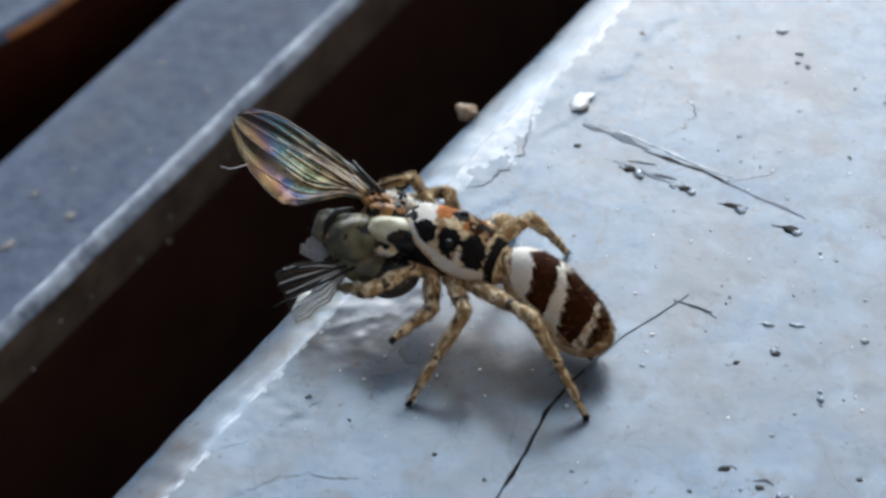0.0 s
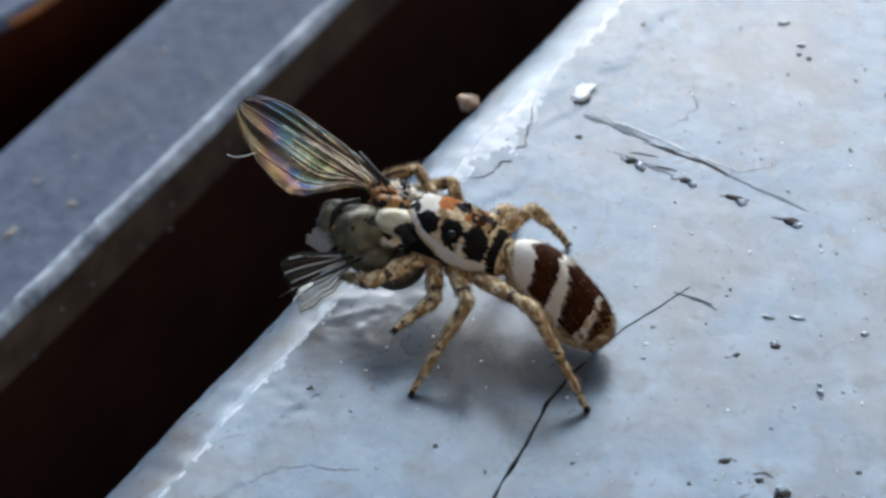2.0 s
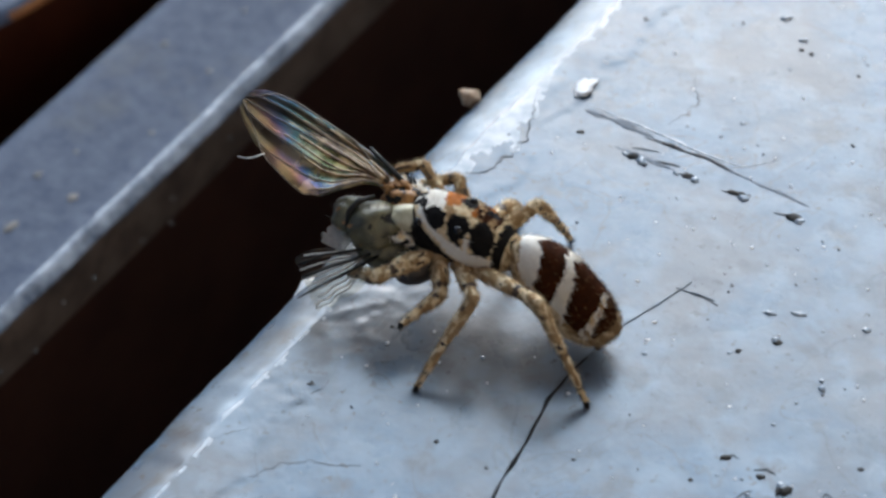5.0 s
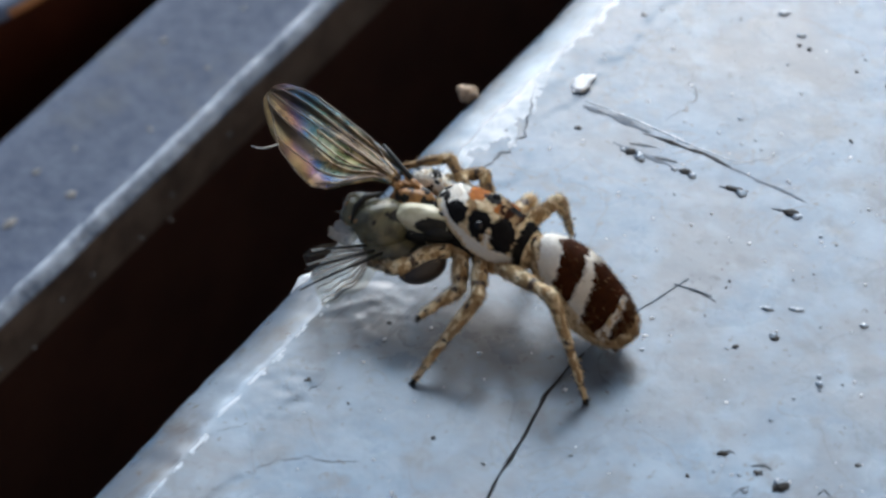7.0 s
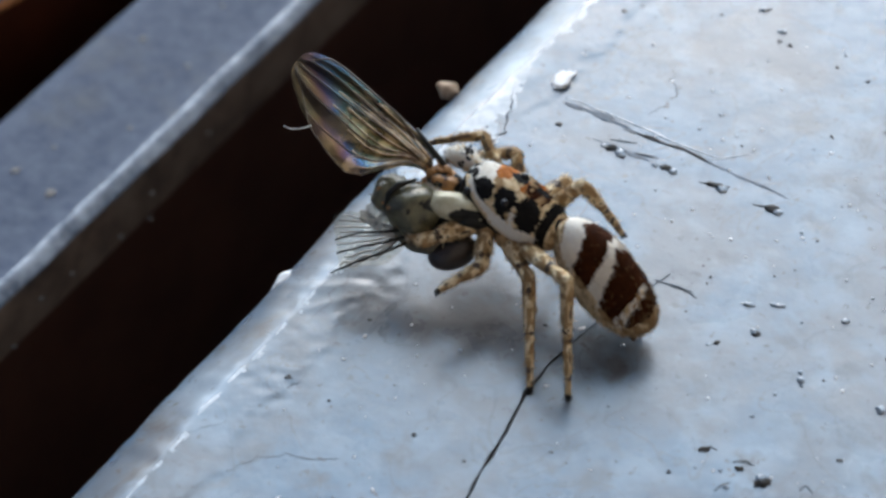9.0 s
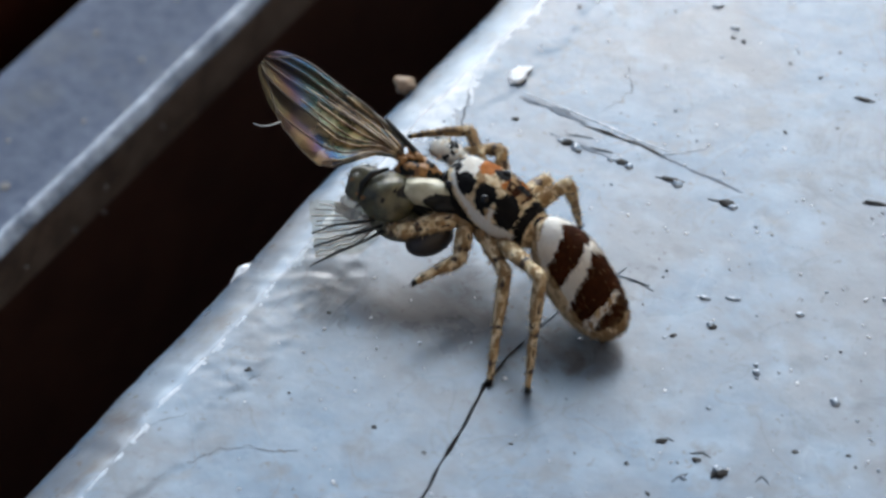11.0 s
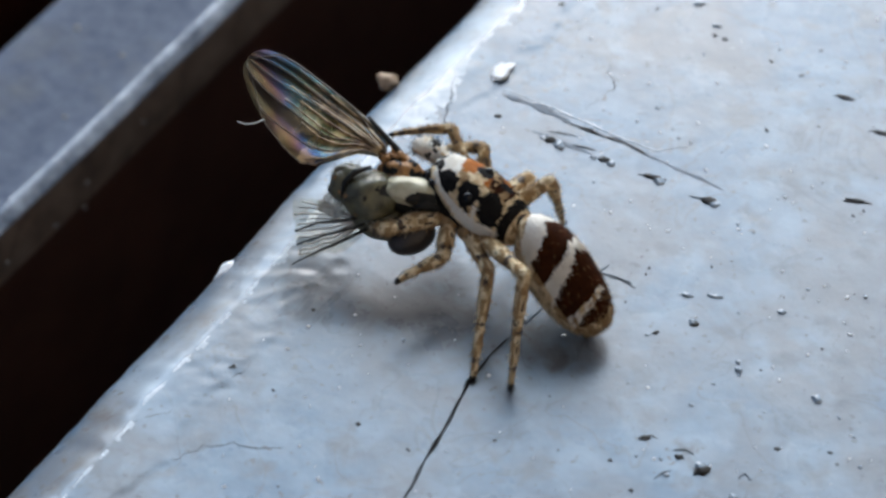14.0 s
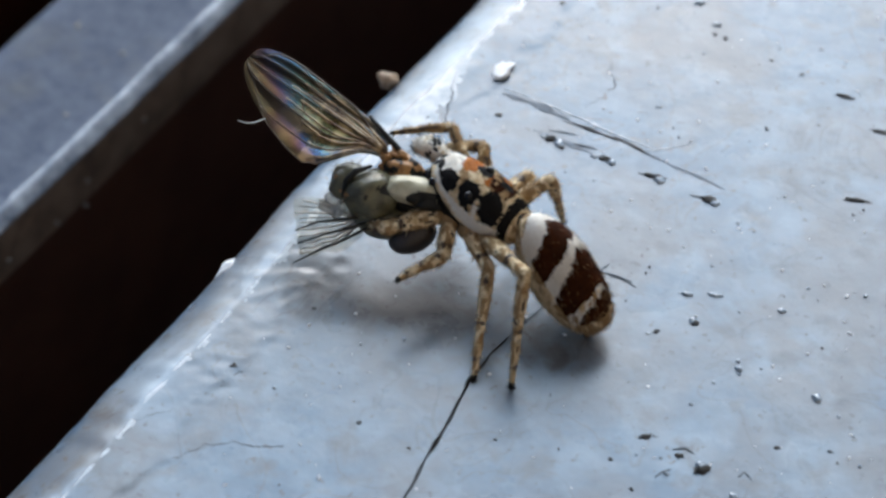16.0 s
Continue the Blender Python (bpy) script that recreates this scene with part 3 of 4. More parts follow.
        fem = Shape().limb([(x * upper, 0, 0.05 * math.sin(x * math.pi)) for x in (-0.04, 0.08, 0.3, 0.55, 0.78, 0.9, 1.0, 1.06)],
                           [thick * q for q in (0.7, 0.95, 1.18, 1.12, 0.86, 0.98, 0.92, 0.6)],
                           lambda p: speck(p, joints=(upper * 0.72,)))
        ob = fem.make("leg", SPIDER_COATS, spider, "tan leg with dark brown spots")
        Shape().ball((-0.05, 0, 0), (0.26, 0.21, 0.22), TAN, rings=12, sides=14, wobble=0.2, seed=seed).make("coxa", SPIDER_COATS, ob)
        fur(fem, rng, 330, lambda p: Vector((0.9, 0, 0)), 0.15, 0.010, 0.35, 0.5).make("hair", SPIDER_COATS, ob)
        tip = 0.93 * lower
        shin = Shape().limb([(x * lower, 0, 0.04 * math.sin(x * math.pi)) for x in (-0.05, 0.03, 0.15, 0.32, 0.44, 0.5, 0.62, 0.76, 0.82, 0.9, 0.96, 0.985)],
                            [thick * q for q in (0.62, 0.88, 0.92, 0.82, 0.62, 0.58, 0.62, 0.52, 0.43, 0.42, 0.38, 0.2)],
                            lambda p: BLACK if p.x > tip else speck(p, joints=(0.1 * lower, 0.47 * lower, 0.79 * lower)))
        low = shin.make("lower_leg", SPIDER_COATS, ob)
        fuzz = fur(shin, rng, 400, lambda p: Vector((0.8, 0, 0)), 0.13, 0.009, 0.35, 0.5)
        for _ in range(26):
            fuzz.hair((tip + rng.uniform(0, 0.05) * lower, rng.gauss(0, 0.03), rng.gauss(0, 0.03)),
                      (1, rng.gauss(0, 0.5), rng.gauss(0, 0.5)), 0.1, 0.012, BLACK)
        fuzz.make("hair", SPIDER_COATS, low)
        legs[name] = (ob, low)
    return spider, abdomen, legs


# hip, upper length, lower length, pole, thickness, in the spider's own space (x ahead, y to its left)
LEGS = {
    "L1": ((0.50, 0.62, -0.35), 1.38, 0.98, (-0.35, 0.35, 0.30), 0.19),
    "L2": ((0.25, 0.66, -0.38), 0.85, 1.22, (-0.6, 0.2, -0.25), 0.17),
    "L3": ((-0.22, 0.62, -0.42), 1.16, 2.56, (-0.51, -0.31, 0.80), 0.165),
    "L4": ((-0.55, 0.55, -0.42), 2.15, 2.85, (-0.76, 0.36, 0.54), 0.165),
    "R1": ((0.55, -0.62, -0.30), 1.35, 1.45, (0.3, -0.8, 0.6), 0.125),
    "R2": ((0.22, -0.68, -0.42), 1.0, 1.5, (0.6, -0.6, 0.6), 0.15),
    "R3": ((-0.22, -0.60, -0.42), 1.01, 2.21, (-0.40, -0.79, 0.46), 0.165),
    "R4": ((-0.55, -0.50, -0.42), 1.28, 2.83, (-0.44, -0.25, 0.87), 0.165),
}
SPIDER, ABDOMEN, LEG_PARTS = build_spider()


# ---- the captured fly, written in the plane of its open wing ----
def build_fly():
    rng = random.Random(5)
    fly = new("fly")
    tagged(fly, "dead olive and black fly with veined wings, gripped by the spider", "fly")
    coats = [OLIVE, FLY_BLACK, FLY_CREAM, WING_ROOT, VEIN, BRISTLE]

    def dusted(p):
        return 1 if noise.noise(p * 2.6 + Vector((1, 5, 2))) > 0.30 - 0.45 * max(0.0, p.x + 0.1) + 0.2 * noise.noise(p * 8) else 3 if noise.noise(p * 4.0) > 0.48 else 0

    dome = Shape().ball((-0.30, -0.94, 0.06), (0.70, 0.60, 0.60), dusted, Matrix.Rotation(radians(-14), 3, 'Z'), rings=60, sides=64, wobble=0.14, seed=2)
    ob = dome.make("thorax", coats, fly, "olive-grey domed thorax with a dark seam")
    fur(dome, rng, 1100, lambda p: Vector((-0.4, -0.2, 0)), 0.14, 0.006, 0.4, 0.8, lambda p, s: 1).make("bristles", coats, ob)
    Shape().tube([(-0.30, -0.30, 0.34), (-0.66, -0.42, 0.46), (-0.88, -0.64, 0.38), (-0.97, -0.98, 0.22)], [0.04, 0.08, 0.075, 0.03], 1, 10).make("seam", coats, ob)
    hind = Shape().ball((-0.84, -0.66, -0.12), (0.44, 0.48, 0.42), dusted, Matrix.Rotation(radians(-32), 3, "Z"), rings=36, sides=40, wobble=0.2, seed=4)
    ob = hind.make("scutellum", coats, fly, "olive-tan scutellum behind the seam")
    fur(hind, rng, 220, lambda p: Vector((-0.6, 0, 0)), 0.22, 0.006, 0.4, 0.7, lambda p, s: 1).make("bristles", coats, ob)
    pleuron = Shape().ball((0.72, -1.0, -0.12), (0.95, 0.44, 0.5), 1, Matrix.Rotation(radians(-8), 3, "Z"), rings=24, sides=28, wobble=0.12, seed=3)
    pleuron.make("side_plate", coats, fly, "glossy black side plate")
    Shape().ball((0.92, -1.12, 0.30), (0.42, 0.20, 0.24), 1, Matrix.Rotation(radians(-12), 3, "Z"), rings=14, sides=18, wobble=0.2, seed=9).make("side_plate", coats, fly, "glossy black side plate")
    band = Shape().ball((0.62, -0.86, 0.36), (0.72, 0.33, 0.30), lambda p: 1 if ((p.x - 0.86) / 0.36) ** 2 + ((p.y + 1.06) / 0.17) ** 2 < 1 + 0.4 * noise.noise(p * 6) else 2,
                        Matrix.Rotation(radians(-8), 3, "Z"), rings=48, sides=48, wobble=0.16, seed=6, box=0.9)
    band.make("cream_band", coats, fly, "pale cream band along the side")
    Shape().ball((-0.05, -1.55, -0.10), (0.75, 0.42, 0.4), 0, Matrix.Rotation(radians(-22), 3, "Z"), rings=20, sides=24, wobble=0.15, seed=5).make(
        "abdomen", coats, fly, "dark olive abdomen")
    Shape().ball((0.42, -0.38, -0.05), (0.55, 0.34, 0.36), lambda p: 3 if noise.noise(p * 5) > -0.02 else 1, Matrix.Rotation(radians(-18), 3, "Z"), rings=30, sides=32, wobble=0.25, seed=12).make(
        "shoulder", coats, fly, "black shoulder below the wing hinge")
    head = Shape().ball((0.62, -1.78, -0.08), (0.50, 0.40, 0.42), 1, rings=16, sides=20)
    hob = head.make("head", coats, fly)
    Shape().ball((0.62, -1.88, 0.0), (0.58, 0.40, 0.36), 0, Matrix.Rotation(radians(22), 3, "Z"), rings=28, sides=32).make("compound_eye", [FLY_EYE], hob, "dark red-brown compound eye")
    for x, y in ((1.0, -0.05), (0.45, -0.15)):
        Shape().ball((x * 0.42 - 0.1, y + 0.02, 0.05), (0.27, 0.12, 0.13), 3, Matrix.Rotation(radians(-36), 3, 'Z'), rings=24, sides=28, wobble=0.8, seed=x).make("wing_hinge", coats, fly, "amber wing hinge")

    # half widths of a wing before and behind its axis, from root to tip
    BLADE = ((0.5, 0.72, 0.85, 0.90, 1.0, 1.06, 1.02, 0.94, 0.82, 0.62, 0.25), (0.1, 0.15, 0.27, 0.60, 0.90, 1.04, 0.96, 0.82, 0.64, 0.42, 0.26, 0.08))
    FAN = ((0.1, 0.2, 0.5, 0.7, 0.85, 0.95, 0.92, 1.0, 0.88, 0.96, 0.8), (0.2, 0.3, 0.45, 0.6, 0.7, 0.85, 0.92, 0.86, 1.0, 0.9, 0.98, 0.85))

    def wing(tip_way, length, lead, trail, origin, normal_tilt, mem, veins, folds, names, lean=0.0, outline=BLADE):
        """A wing blade: flat membrane with a wavy surface, and veins as fine tubes upon it."""
        ax = Vector(tip_way).normalized()
        side = Vector((ax.y, -ax.x, 0)).normalized()
        out = ax.cross(side)
        if out.z < 0:
            out = -out
        o = Vector(origin)
        tilt = Matrix.Rotation(normal_tilt, 3, ax)
        side, out = tilt @ side, tilt @ out

        def edge_lead(u):
            return lead * float(np.interp(u, (0, 0.05, 0.22, 0.39, 0.61, 0.74, 0.82, 0.88, 0.93, 0.97, 1.0), outline[0]))

        def edge_trail(u):
            return trail * float(np.interp(u, (0, 0.05, 0.12, 0.20, 0.27, 0.36, 0.50, 0.66, 0.79, 0.91, 0.97, 1.0), outline[1]))

        def at(u, v, h=0.0):
            w = edge_lead(u) * max(v, 0) - edge_trail(u) * max(-v, 0)
            p = o + ax * (u * length) + side * w + out * (0.10 * math.sin(u * 2.6) + 0.05 * math.sin(v * 6 + u * 5) + 0.03 * math.sin(v * 15 + u * 3) + h)
            p.z -= (p.y - o.y) * lean
            return p

        rows = [[at(u, v, 0.006) for v in (-1 + 2 * k / 44 for k in range(45))] for u in (0.01 + 0.98 * i / 34 for i in range(35))]
        low = [[at(u, v, -0.006) for v in (1 - 2 * k / 44 for k in range(45))] for u in (0.01 + 0.98 * i / 34 for i in range(35))]
        blade = Shape().grid([q + p for q, p in zip(rows, low)], 0, closed=True, caps=True)
        ob = blade.make("wing", [mem], fly, names)
        for pts, r, mat in [(*v, VEIN) for v in veins] + [(*v, BRISTLE if outline is FAN else FOLD) for v in folds]:
            vs = Shape()
            n = 16
            run = []
            for i in range(n + 1):
                q = i / n * (len(pts) - 1)
                k = min(int(q), len(pts) - 2)
                f = q - k
                run.append(at(pts[k][0] * (1 - f) + pts[k + 1][0] * f, pts[k][1] * (1 - f) + pts[k + 1][1] * f, 0.015))
            vs.tube(run, [r * (1 - 0.55 * i / n) for i in range(n + 1)], 0, 6).make("vein", [mat], ob)
        return ob

    veins = [
        ([(0.0, 0.3), (0.3, 0.97), (0.6, 0.98), (0.85, 0.96), (0.99, 0.0)], 0.035),
        ([(0.0, 0.2), (0.3, 0.6), (0.7, 0.85)], 0.028),
        ([(0.0, 0.1), (0.35, 0.35), (0.7, 0.45), (0.93, 0.4)], 0.026),
        ([(0.0, 0.0), (0.3, 0.0), (0.65, -0.05), (0.97, -0.1)], 0.026),
        ([(0.05, -0.1), (0.3, -0.35), (0.6, -0.4), (0.9, -0.55)], 0.024),
        ([(0.05, -0.2), (0.22, -0.6), (0.5, -0.72), (0.75, -0.9)], 0.024),
        ([(0.05, -0.3), (0.15, -0.7), (0.35, -0.92)], 0.022),
        ([(0.45, 0.38), (0.43, -0.02)], 0.018), ([(0.58, -0.04), (0.52, -0.38)], 0.018), ([(0.38, -0.36), (0.34, -0.68)], 0.018),
        ([(0.01, -0.6), (0.3, -1.0), (0.7, -1.0), (0.97, -0.5)], 0.018),
    ]
    folds = [([(0.03, v * 0.5), (0.22, v), (reach, v * 1.05)], r) for v, reach, r in ((0.75, 0.46, 0.042), (0.45, 0.62, 0.034), (0.22, 0.54, 0.046), (0.05, 0.68, 0.040), (-0.12, 0.58, 0.050), (-0.27, 0.66, 0.036), (-0.42, 0.50, 0.044), (-0.6, 0.40, 0.03), (-0.8, 0.34, 0.026))]
    rays = [([(0.02, v * 0.2), (0.5, v * 0.8), (reach, v)], 0.024) for v, reach in ((-0.95, 0.99), (-0.4, 0.96), (0.2, 0.93), (0.7, 0.9))]
    pale_rays = [([(0.08, v * 0.2), (0.5, v * 0.8), (reach, v)], 0.038) for v, reach in ((-0.8, 0.97), (-0.6, 0.90), (-0.2, 0.99), (0.02, 0.95), (0.45, 0.97), (0.9, 0.85))]
    wing((-241, 173, 0), 3.97, 0.53, 1.27, (0.0, 0.0, 0.1), radians(8), MEMBRANE, veins, folds, "smoky iridescent wing with brown veins", 0.55)
    clear_wing = wing((-150, -12, -25), 1.80, 0.62, 0.80, (-0.32, -1.45, -0.25), radians(-10), CLEAR_MEMBRANE, rays, pale_rays, "clear crumpled wing with dark veins", outline=FAN)
    for x, y, size, way, seed in ((-1.12, -1.02, 0.32, 20, 3), (-1.30, -1.24, 0.24, -25, 7), (-1.04, -1.28, 0.22, 50, 11)):
        Shape().ball((x, y, -0.02), (size, size * 0.6, 0.05), 0, Matrix.Rotation(radians(way), 3, "Z"), rings=24, sides=28, wobble=0.5, seed=seed).make(
            "wing_lobe", [LOBE], fly, "crumpled milky lobe at the wing's root")
    # thin legs trailing from the body
    for pts in ([(-0.2, -1.6, 0.2), (-0.9, -1.95, 0.3), (-1.5, -2.2, 0.2), (-1.95, -2.42, 0.1), (-2.1, -2.5, 0.1)],
                [(-0.2, -1.5, 0.1), (-0.8, -1.7, 0.3), (-1.4, -1.85, 0.2), (-2.0, -2.05, 0.2)],
                [(-0.3, -1.4, 0.0), (-0.9, -1.5, 0.2), (-1.5, -1.55, 0.1), (-2.05, -1.75, 0.1)],
                [(0.45, -0.10, 0.0), (0.25, 0.15, 0.1), (-0.10, 0.55, 0.0), (-0.36, 0.86, 0.0)]):
        thick = 0.045 if pts[0][1] < -0.5 else 0.09
        Shape().tube(pts, [thick, thick * 0.8, thick * 0.6, thick * 0.45, thick * 0.3][:len(pts)], 1, 8).make("leg", coats, fly, "thin black leg")
    Shape().tube([(-3.34, 0.74, 0.2), (-3.16, 0.68, 0.2), (-2.98, 0.69, 0.22), (-2.72, 0.78, 0.2)], [0.008, 0.014, 0.016, 0.014], 5, 6).make("bristle", coats, fly, "pale bristle at the wing edge")
    return fly, clear_wing


FLY, CLEAR_WING = build_fly()


# ---- marks, grit, dust and painted glints on the sill ----
def grit(x, y, r, mat, label, stretch=1.0, turn=0.0, flat=0.6, z=0.0, seed=0, name="grit_glint_speck", category="speck", group="specks of grit on the sill"):
    """A lumpy grain resting on the surface."""
    r *= 0.6 if mat is PALE_GLINT else 0.72 if mat is GRIT else 0.62
    sh = Shape().ball((0, 0, 0), (r * stretch, r, r * flat), 0, rings=10, sides=13, wobble=0.75, seed=seed + x)
    ob = sh.make(name, [mat], None, smooth=True)
    ob.matrix_basis = pose(x * S, y * S, (z + r * flat * (0.1 if mat is BLISTER else 0.3)) * S, 0, 0, turn)
    return tagged(ob, label, category, group)


DARK, PALE = "tiny dark grain of grit on the painted sill", "tiny pale grain standing for a glint on the painted sill"
for x, y, r, dark, stretch, turn in [
        (-2.97, -4.31, 0.10, 1, 1.2, 20), (-1.20, -2.64, 0.06, 1, 1.2, 0), (8.29, 0.76, 0.17, 1, 1.4, -20), (7.01, 1.54, 0.11, 1, 2.2, -12),
        (5.87, 2.11, 0.13, 1, 1.5, -20), (4.57, 2.78, 0.14, 1, 1.3, 15), (5.17, 7.67, 0.09, 1, 1.2, 0), (7.54, -3.07, 0.10, 1, 1.3, 0),
        (6.63, -3.32, 0.08, 1, 1.4, 30), (6.82, -6.82, 0.10, 1, 1.2, 10), (7.26, -7.20, 0.17, 1, 1.5, 15), (-0.18, -5.90, 0.06, 1, 1.2, 0),
        (12.10, 4.30, 0.09, 1, 3.5, -18), (12.9, 3.05, 0.09, 1, 4.5, -20), (11.86, 0.77, 0.09, 1, 4.5, -10), (6.10, -6.30, 0.10, 1, 1.6, 0),
        (3.33, 3.60, 0.09, 1, 1.2, 0), (10.4, 5.6, 0.06, 1, 1.0, 0), (9.3, 6.4, 0.08, 1, 1.0, 0), (9.05, 6.55, 0.07, 1, 1.0, 0),
        (11.3, 3.3, 0.05, 1, 1.0, 0), (9.0, -6.6, 0.06, 1, 1.3, 0), (5.3, -6.9, 0.06, 1, 1.0, 0), (0.9, -6.6, 0.05, 1, 1.3, 0),
        (8.78, 7.73, 0.13, 0, 1.6, 10), (8.41, -4.40, 0.15, 0, 0.8, 0), (8.11, -2.23, 0.10, 0, 2.6, -12), (9.60, -2.71, 0.10, 0, 1.2, 0),
        (0.85, -3.55, 0.08, 0, 1.1, 0), (10.09, -5.28, 0.12, 0, 1.3, 0), (7.50, -2.98, 0.09, 0, 1.4, 0), (7.22, -7.05, 0.12, 0, 1.4, 20),
        (6.00, 2.02, 0.08, 0, 1.4, 0), (4.75, 2.72, 0.09, 0, 1.4, 0), (7.2, -0.2, 0.07, 0, 1.0, 0), (8.9, -0.15, 0.06, 0, 1.0, 0),
        (9.9, 2.6, 0.07, 0, 1.0, 0), (8.3, 3.4, 0.06, 0, 1.0, 0), (9.15, 6.9, 0.10, 0, 1.8, -10), (6.5, -7.3, 0.09, 0, 1.3, 0),
        (2.75, -4.55, 0.07, 0, 1.0, 0), (4.6, -3.0, 0.06, 0, 1.8, 0), (9.3, -4.7, 0.07, 0, 1.0, 0), (3.6, -2.9, 0.07, 0, 2.0, 20),
        (6.3, -4.9, 0.06, 0, 1.0, 0), (-0.6, -4.9, 0.05, 0, 1.0, 0), (5.0, 0.6, 0.05, 0, 1.0, 0), (6.2, 5.1, 0.06, 0, 1.0, 0)]:
    if dark or r < 0.075:
        grit(x, y, r, GRIT if dark else PALE_GLINT, DARK if dark else PALE, stretch, turn, 0.35 if dark else 0.3)
    else:
        grit(x, y, r, BLISTER, "small glossy raised blister in the blue-grey paint", stretch, turn, 0.7, 0.0, r, "paint_blister", "paint blister", "blisters in the paint")

# pale rims added beside the pits of the scratch, standing for their glints
for x, y, r in ((8.40, 0.66, 0.16), (7.14, 1.40, 0.17), (6.02, 1.98, 0.15), (4.76, 2.60, 0.17), (4.40, 2.86, 0.10), (5.60, 2.20, 0.10)):
    grit(x, y, r, BLISTER, "pale rim standing for the glint beside a pit", 1.3, -25, 0.5, 0.0, x, "pit_glint_rim", "paint chip", "torn chips of paint")

# glossy blisters in the paint
for k, (x, y, r, stretch) in enumerate([(7.43, -2.20, 0.10, 2.2), (7.50, -3.05, 0.09, 1.2), (8.61, -2.73, 0.05, 1.0), (9.60, -2.70, 0.07, 1.3), (8.42, -4.18, 0.09, 1.0), (8.40, -4.55, 0.07, 1.0), (7.79, -4.79, 0.06, 1.0), (7.23, -5.40, 0.06, 1.5), (6.43, -3.37, 0.05, 2.0), (4.50, -3.41, 0.06, 1.6), (5.88, -6.78, 0.05, 1.0), (6.41, -6.87, 0.06, 1.0), (7.28, -7.12, 0.13, 1.4), (7.32, 3.90, 0.06, 1.0), (7.65, 3.18, 0.05, 1.0), (3.12, 0.59, 0.06, 1.2), (5.55, 1.39, 0.05, 1.0), (8.90, 0.02, 0.07, 1.0), (8.69, 5.83, 0.05, 1.0), (9.96, 0.84, 0.04, 1.0), (10.07, -5.20, 0.12, 1.3), (10.50, -5.76, 0.06, 1.0), (10.77, -7.11, 0.07, 1.0), (11.63, -2.25, 0.08, 1.2), (10.31, -2.02, 0.06, 1.0), (9.56, -2.69, 0.08, 1.2), (7.89, -7.88, 0.10, 1.5)]):
    grit(x, y, r, BLISTER, "small glossy raised blister in the blue-grey paint", stretch, -15 + 12 * (k % 3), 0.7, 0.0, k, "paint_blister", "paint blister", "blisters in the paint")

# small dark dust, and pale grains as painted glints, too fine to count
dust_rng = random.Random(23)
for mat, count, name, label in ((GRIT, 150, "dark_dust", "scattered fine dark dust on the painted sill"), (PALE_GLINT, 190, "pale_glints", "scattered fine pale grains standing for glints on the painted sill")):
    sh = Shape()
    while count:
        x, y = dust_rng.uniform(-7, 15), dust_rng.uniform(-10, 11)
        if Vector((x, y, 0)).dot(ACROSS) > 0.2:
            continue
        count -= 1
        r = (0.01 if mat is GRIT else 0.014) + 0.03 * dust_rng.random() ** 2
        sh.ball((x, y, r * 0.3), (r * dust_rng.uniform(0.8, 2.2), r, r * 0.5), 0, Matrix.Rotation(dust_rng.uniform(0, 3.1), 3, "Z"), rings=4, sides=6)
    tagged(sh.make(name, [mat]), label, "dust", kind="stuff")


def ribbon(name, points, width, mat, label, category, seed, rise=0.012, rough=0.35, jag=0.04):
    """A flat, ragged, tapering mark with a little body, following points on the surface."""
    pts = [Vector((*p, 0)) for p in points]
    run = []
    for p, q in zip(pts, pts[1:]):
        n = max(2, round((q - p).length / 0.08))
        run += [p.lerp(q, i / n) for i in range(n)]
    run.append(pts[-1])
    rows = []
    for i, p in enumerate(run):
        d = (run[min(i + 1, len(run) - 1)] - run[max(i - 1, 0)]).normalized()
        side = Vector((-d.y, d.x, 0))
        u = i / (len(run) - 1)
        w = width * (0.15 + math.sin(math.pi * u) ** 0.6) * (1 + rough * noise.noise(Vector((i * 0.17, seed, 0))) * 2)
        p = p + side * (jag * noise.noise(Vector((i * (0.12 + 2.2 * (jag - 0.04)), seed, 5.0))))
        rows.append([p + side * w + Vector((0, 0, -0.004)), p + side * w * 0.5 + Vector((0, 0, rise)), p - side * w * 0.5 + Vector((0, 0, rise)), p - side * w + Vector((0, 0, -0.004))])
    return tagged(Shape().grid(rows, 0, closed=True, caps=True).make(name, [mat]), label, category)


ribbon("scratch", [(3.45, 4.36), (4.3, 3.95), (5.1, 3.42)], 0.11, SCUFF, "long grey scuffed scratch in the paint", "scratch", 1, 0.004, 0.6)
ribbon("scratch", [(4.9, 3.42), (5.6, 3.1), (6.3, 2.72), (7.0, 2.28)], 0.065, STRAND, "long dark scratch cut into the paint", "scratch", 2, 0.006, 0.5)
ribbon("scratch", [(6.8, 2.32), (7.6, 1.85), (8.7, 1.12)], 0.06, SCUFF, "faint grey end of a scratch in the paint", "scratch", 3, 0.004, 0.6)
ribbon("paint_ridge", [(3.5, 4.52), (4.5, 4.02), (5.5, 3.38), (6.6, 2.7), (7.2, 2.4)], 0.035, BLISTER, "pale raised lip of paint beside the scratch", "paint ridge", 4, 0.008, 0.6)
ribbon("scratch", [(4.15, 3.1), (4.9, 2.7), (5.7, 2.2)], 0.07, SCUFF, "short grey scuff beside the long scratch", "scratch", 6, 0.004, 0.7)
ribbon("scratch", [(6.7, 1.62), (7.1, 1.5), (7.35, 1.48)], 0.05, STRAND, "short black nick in the paint", "scratch", 7)
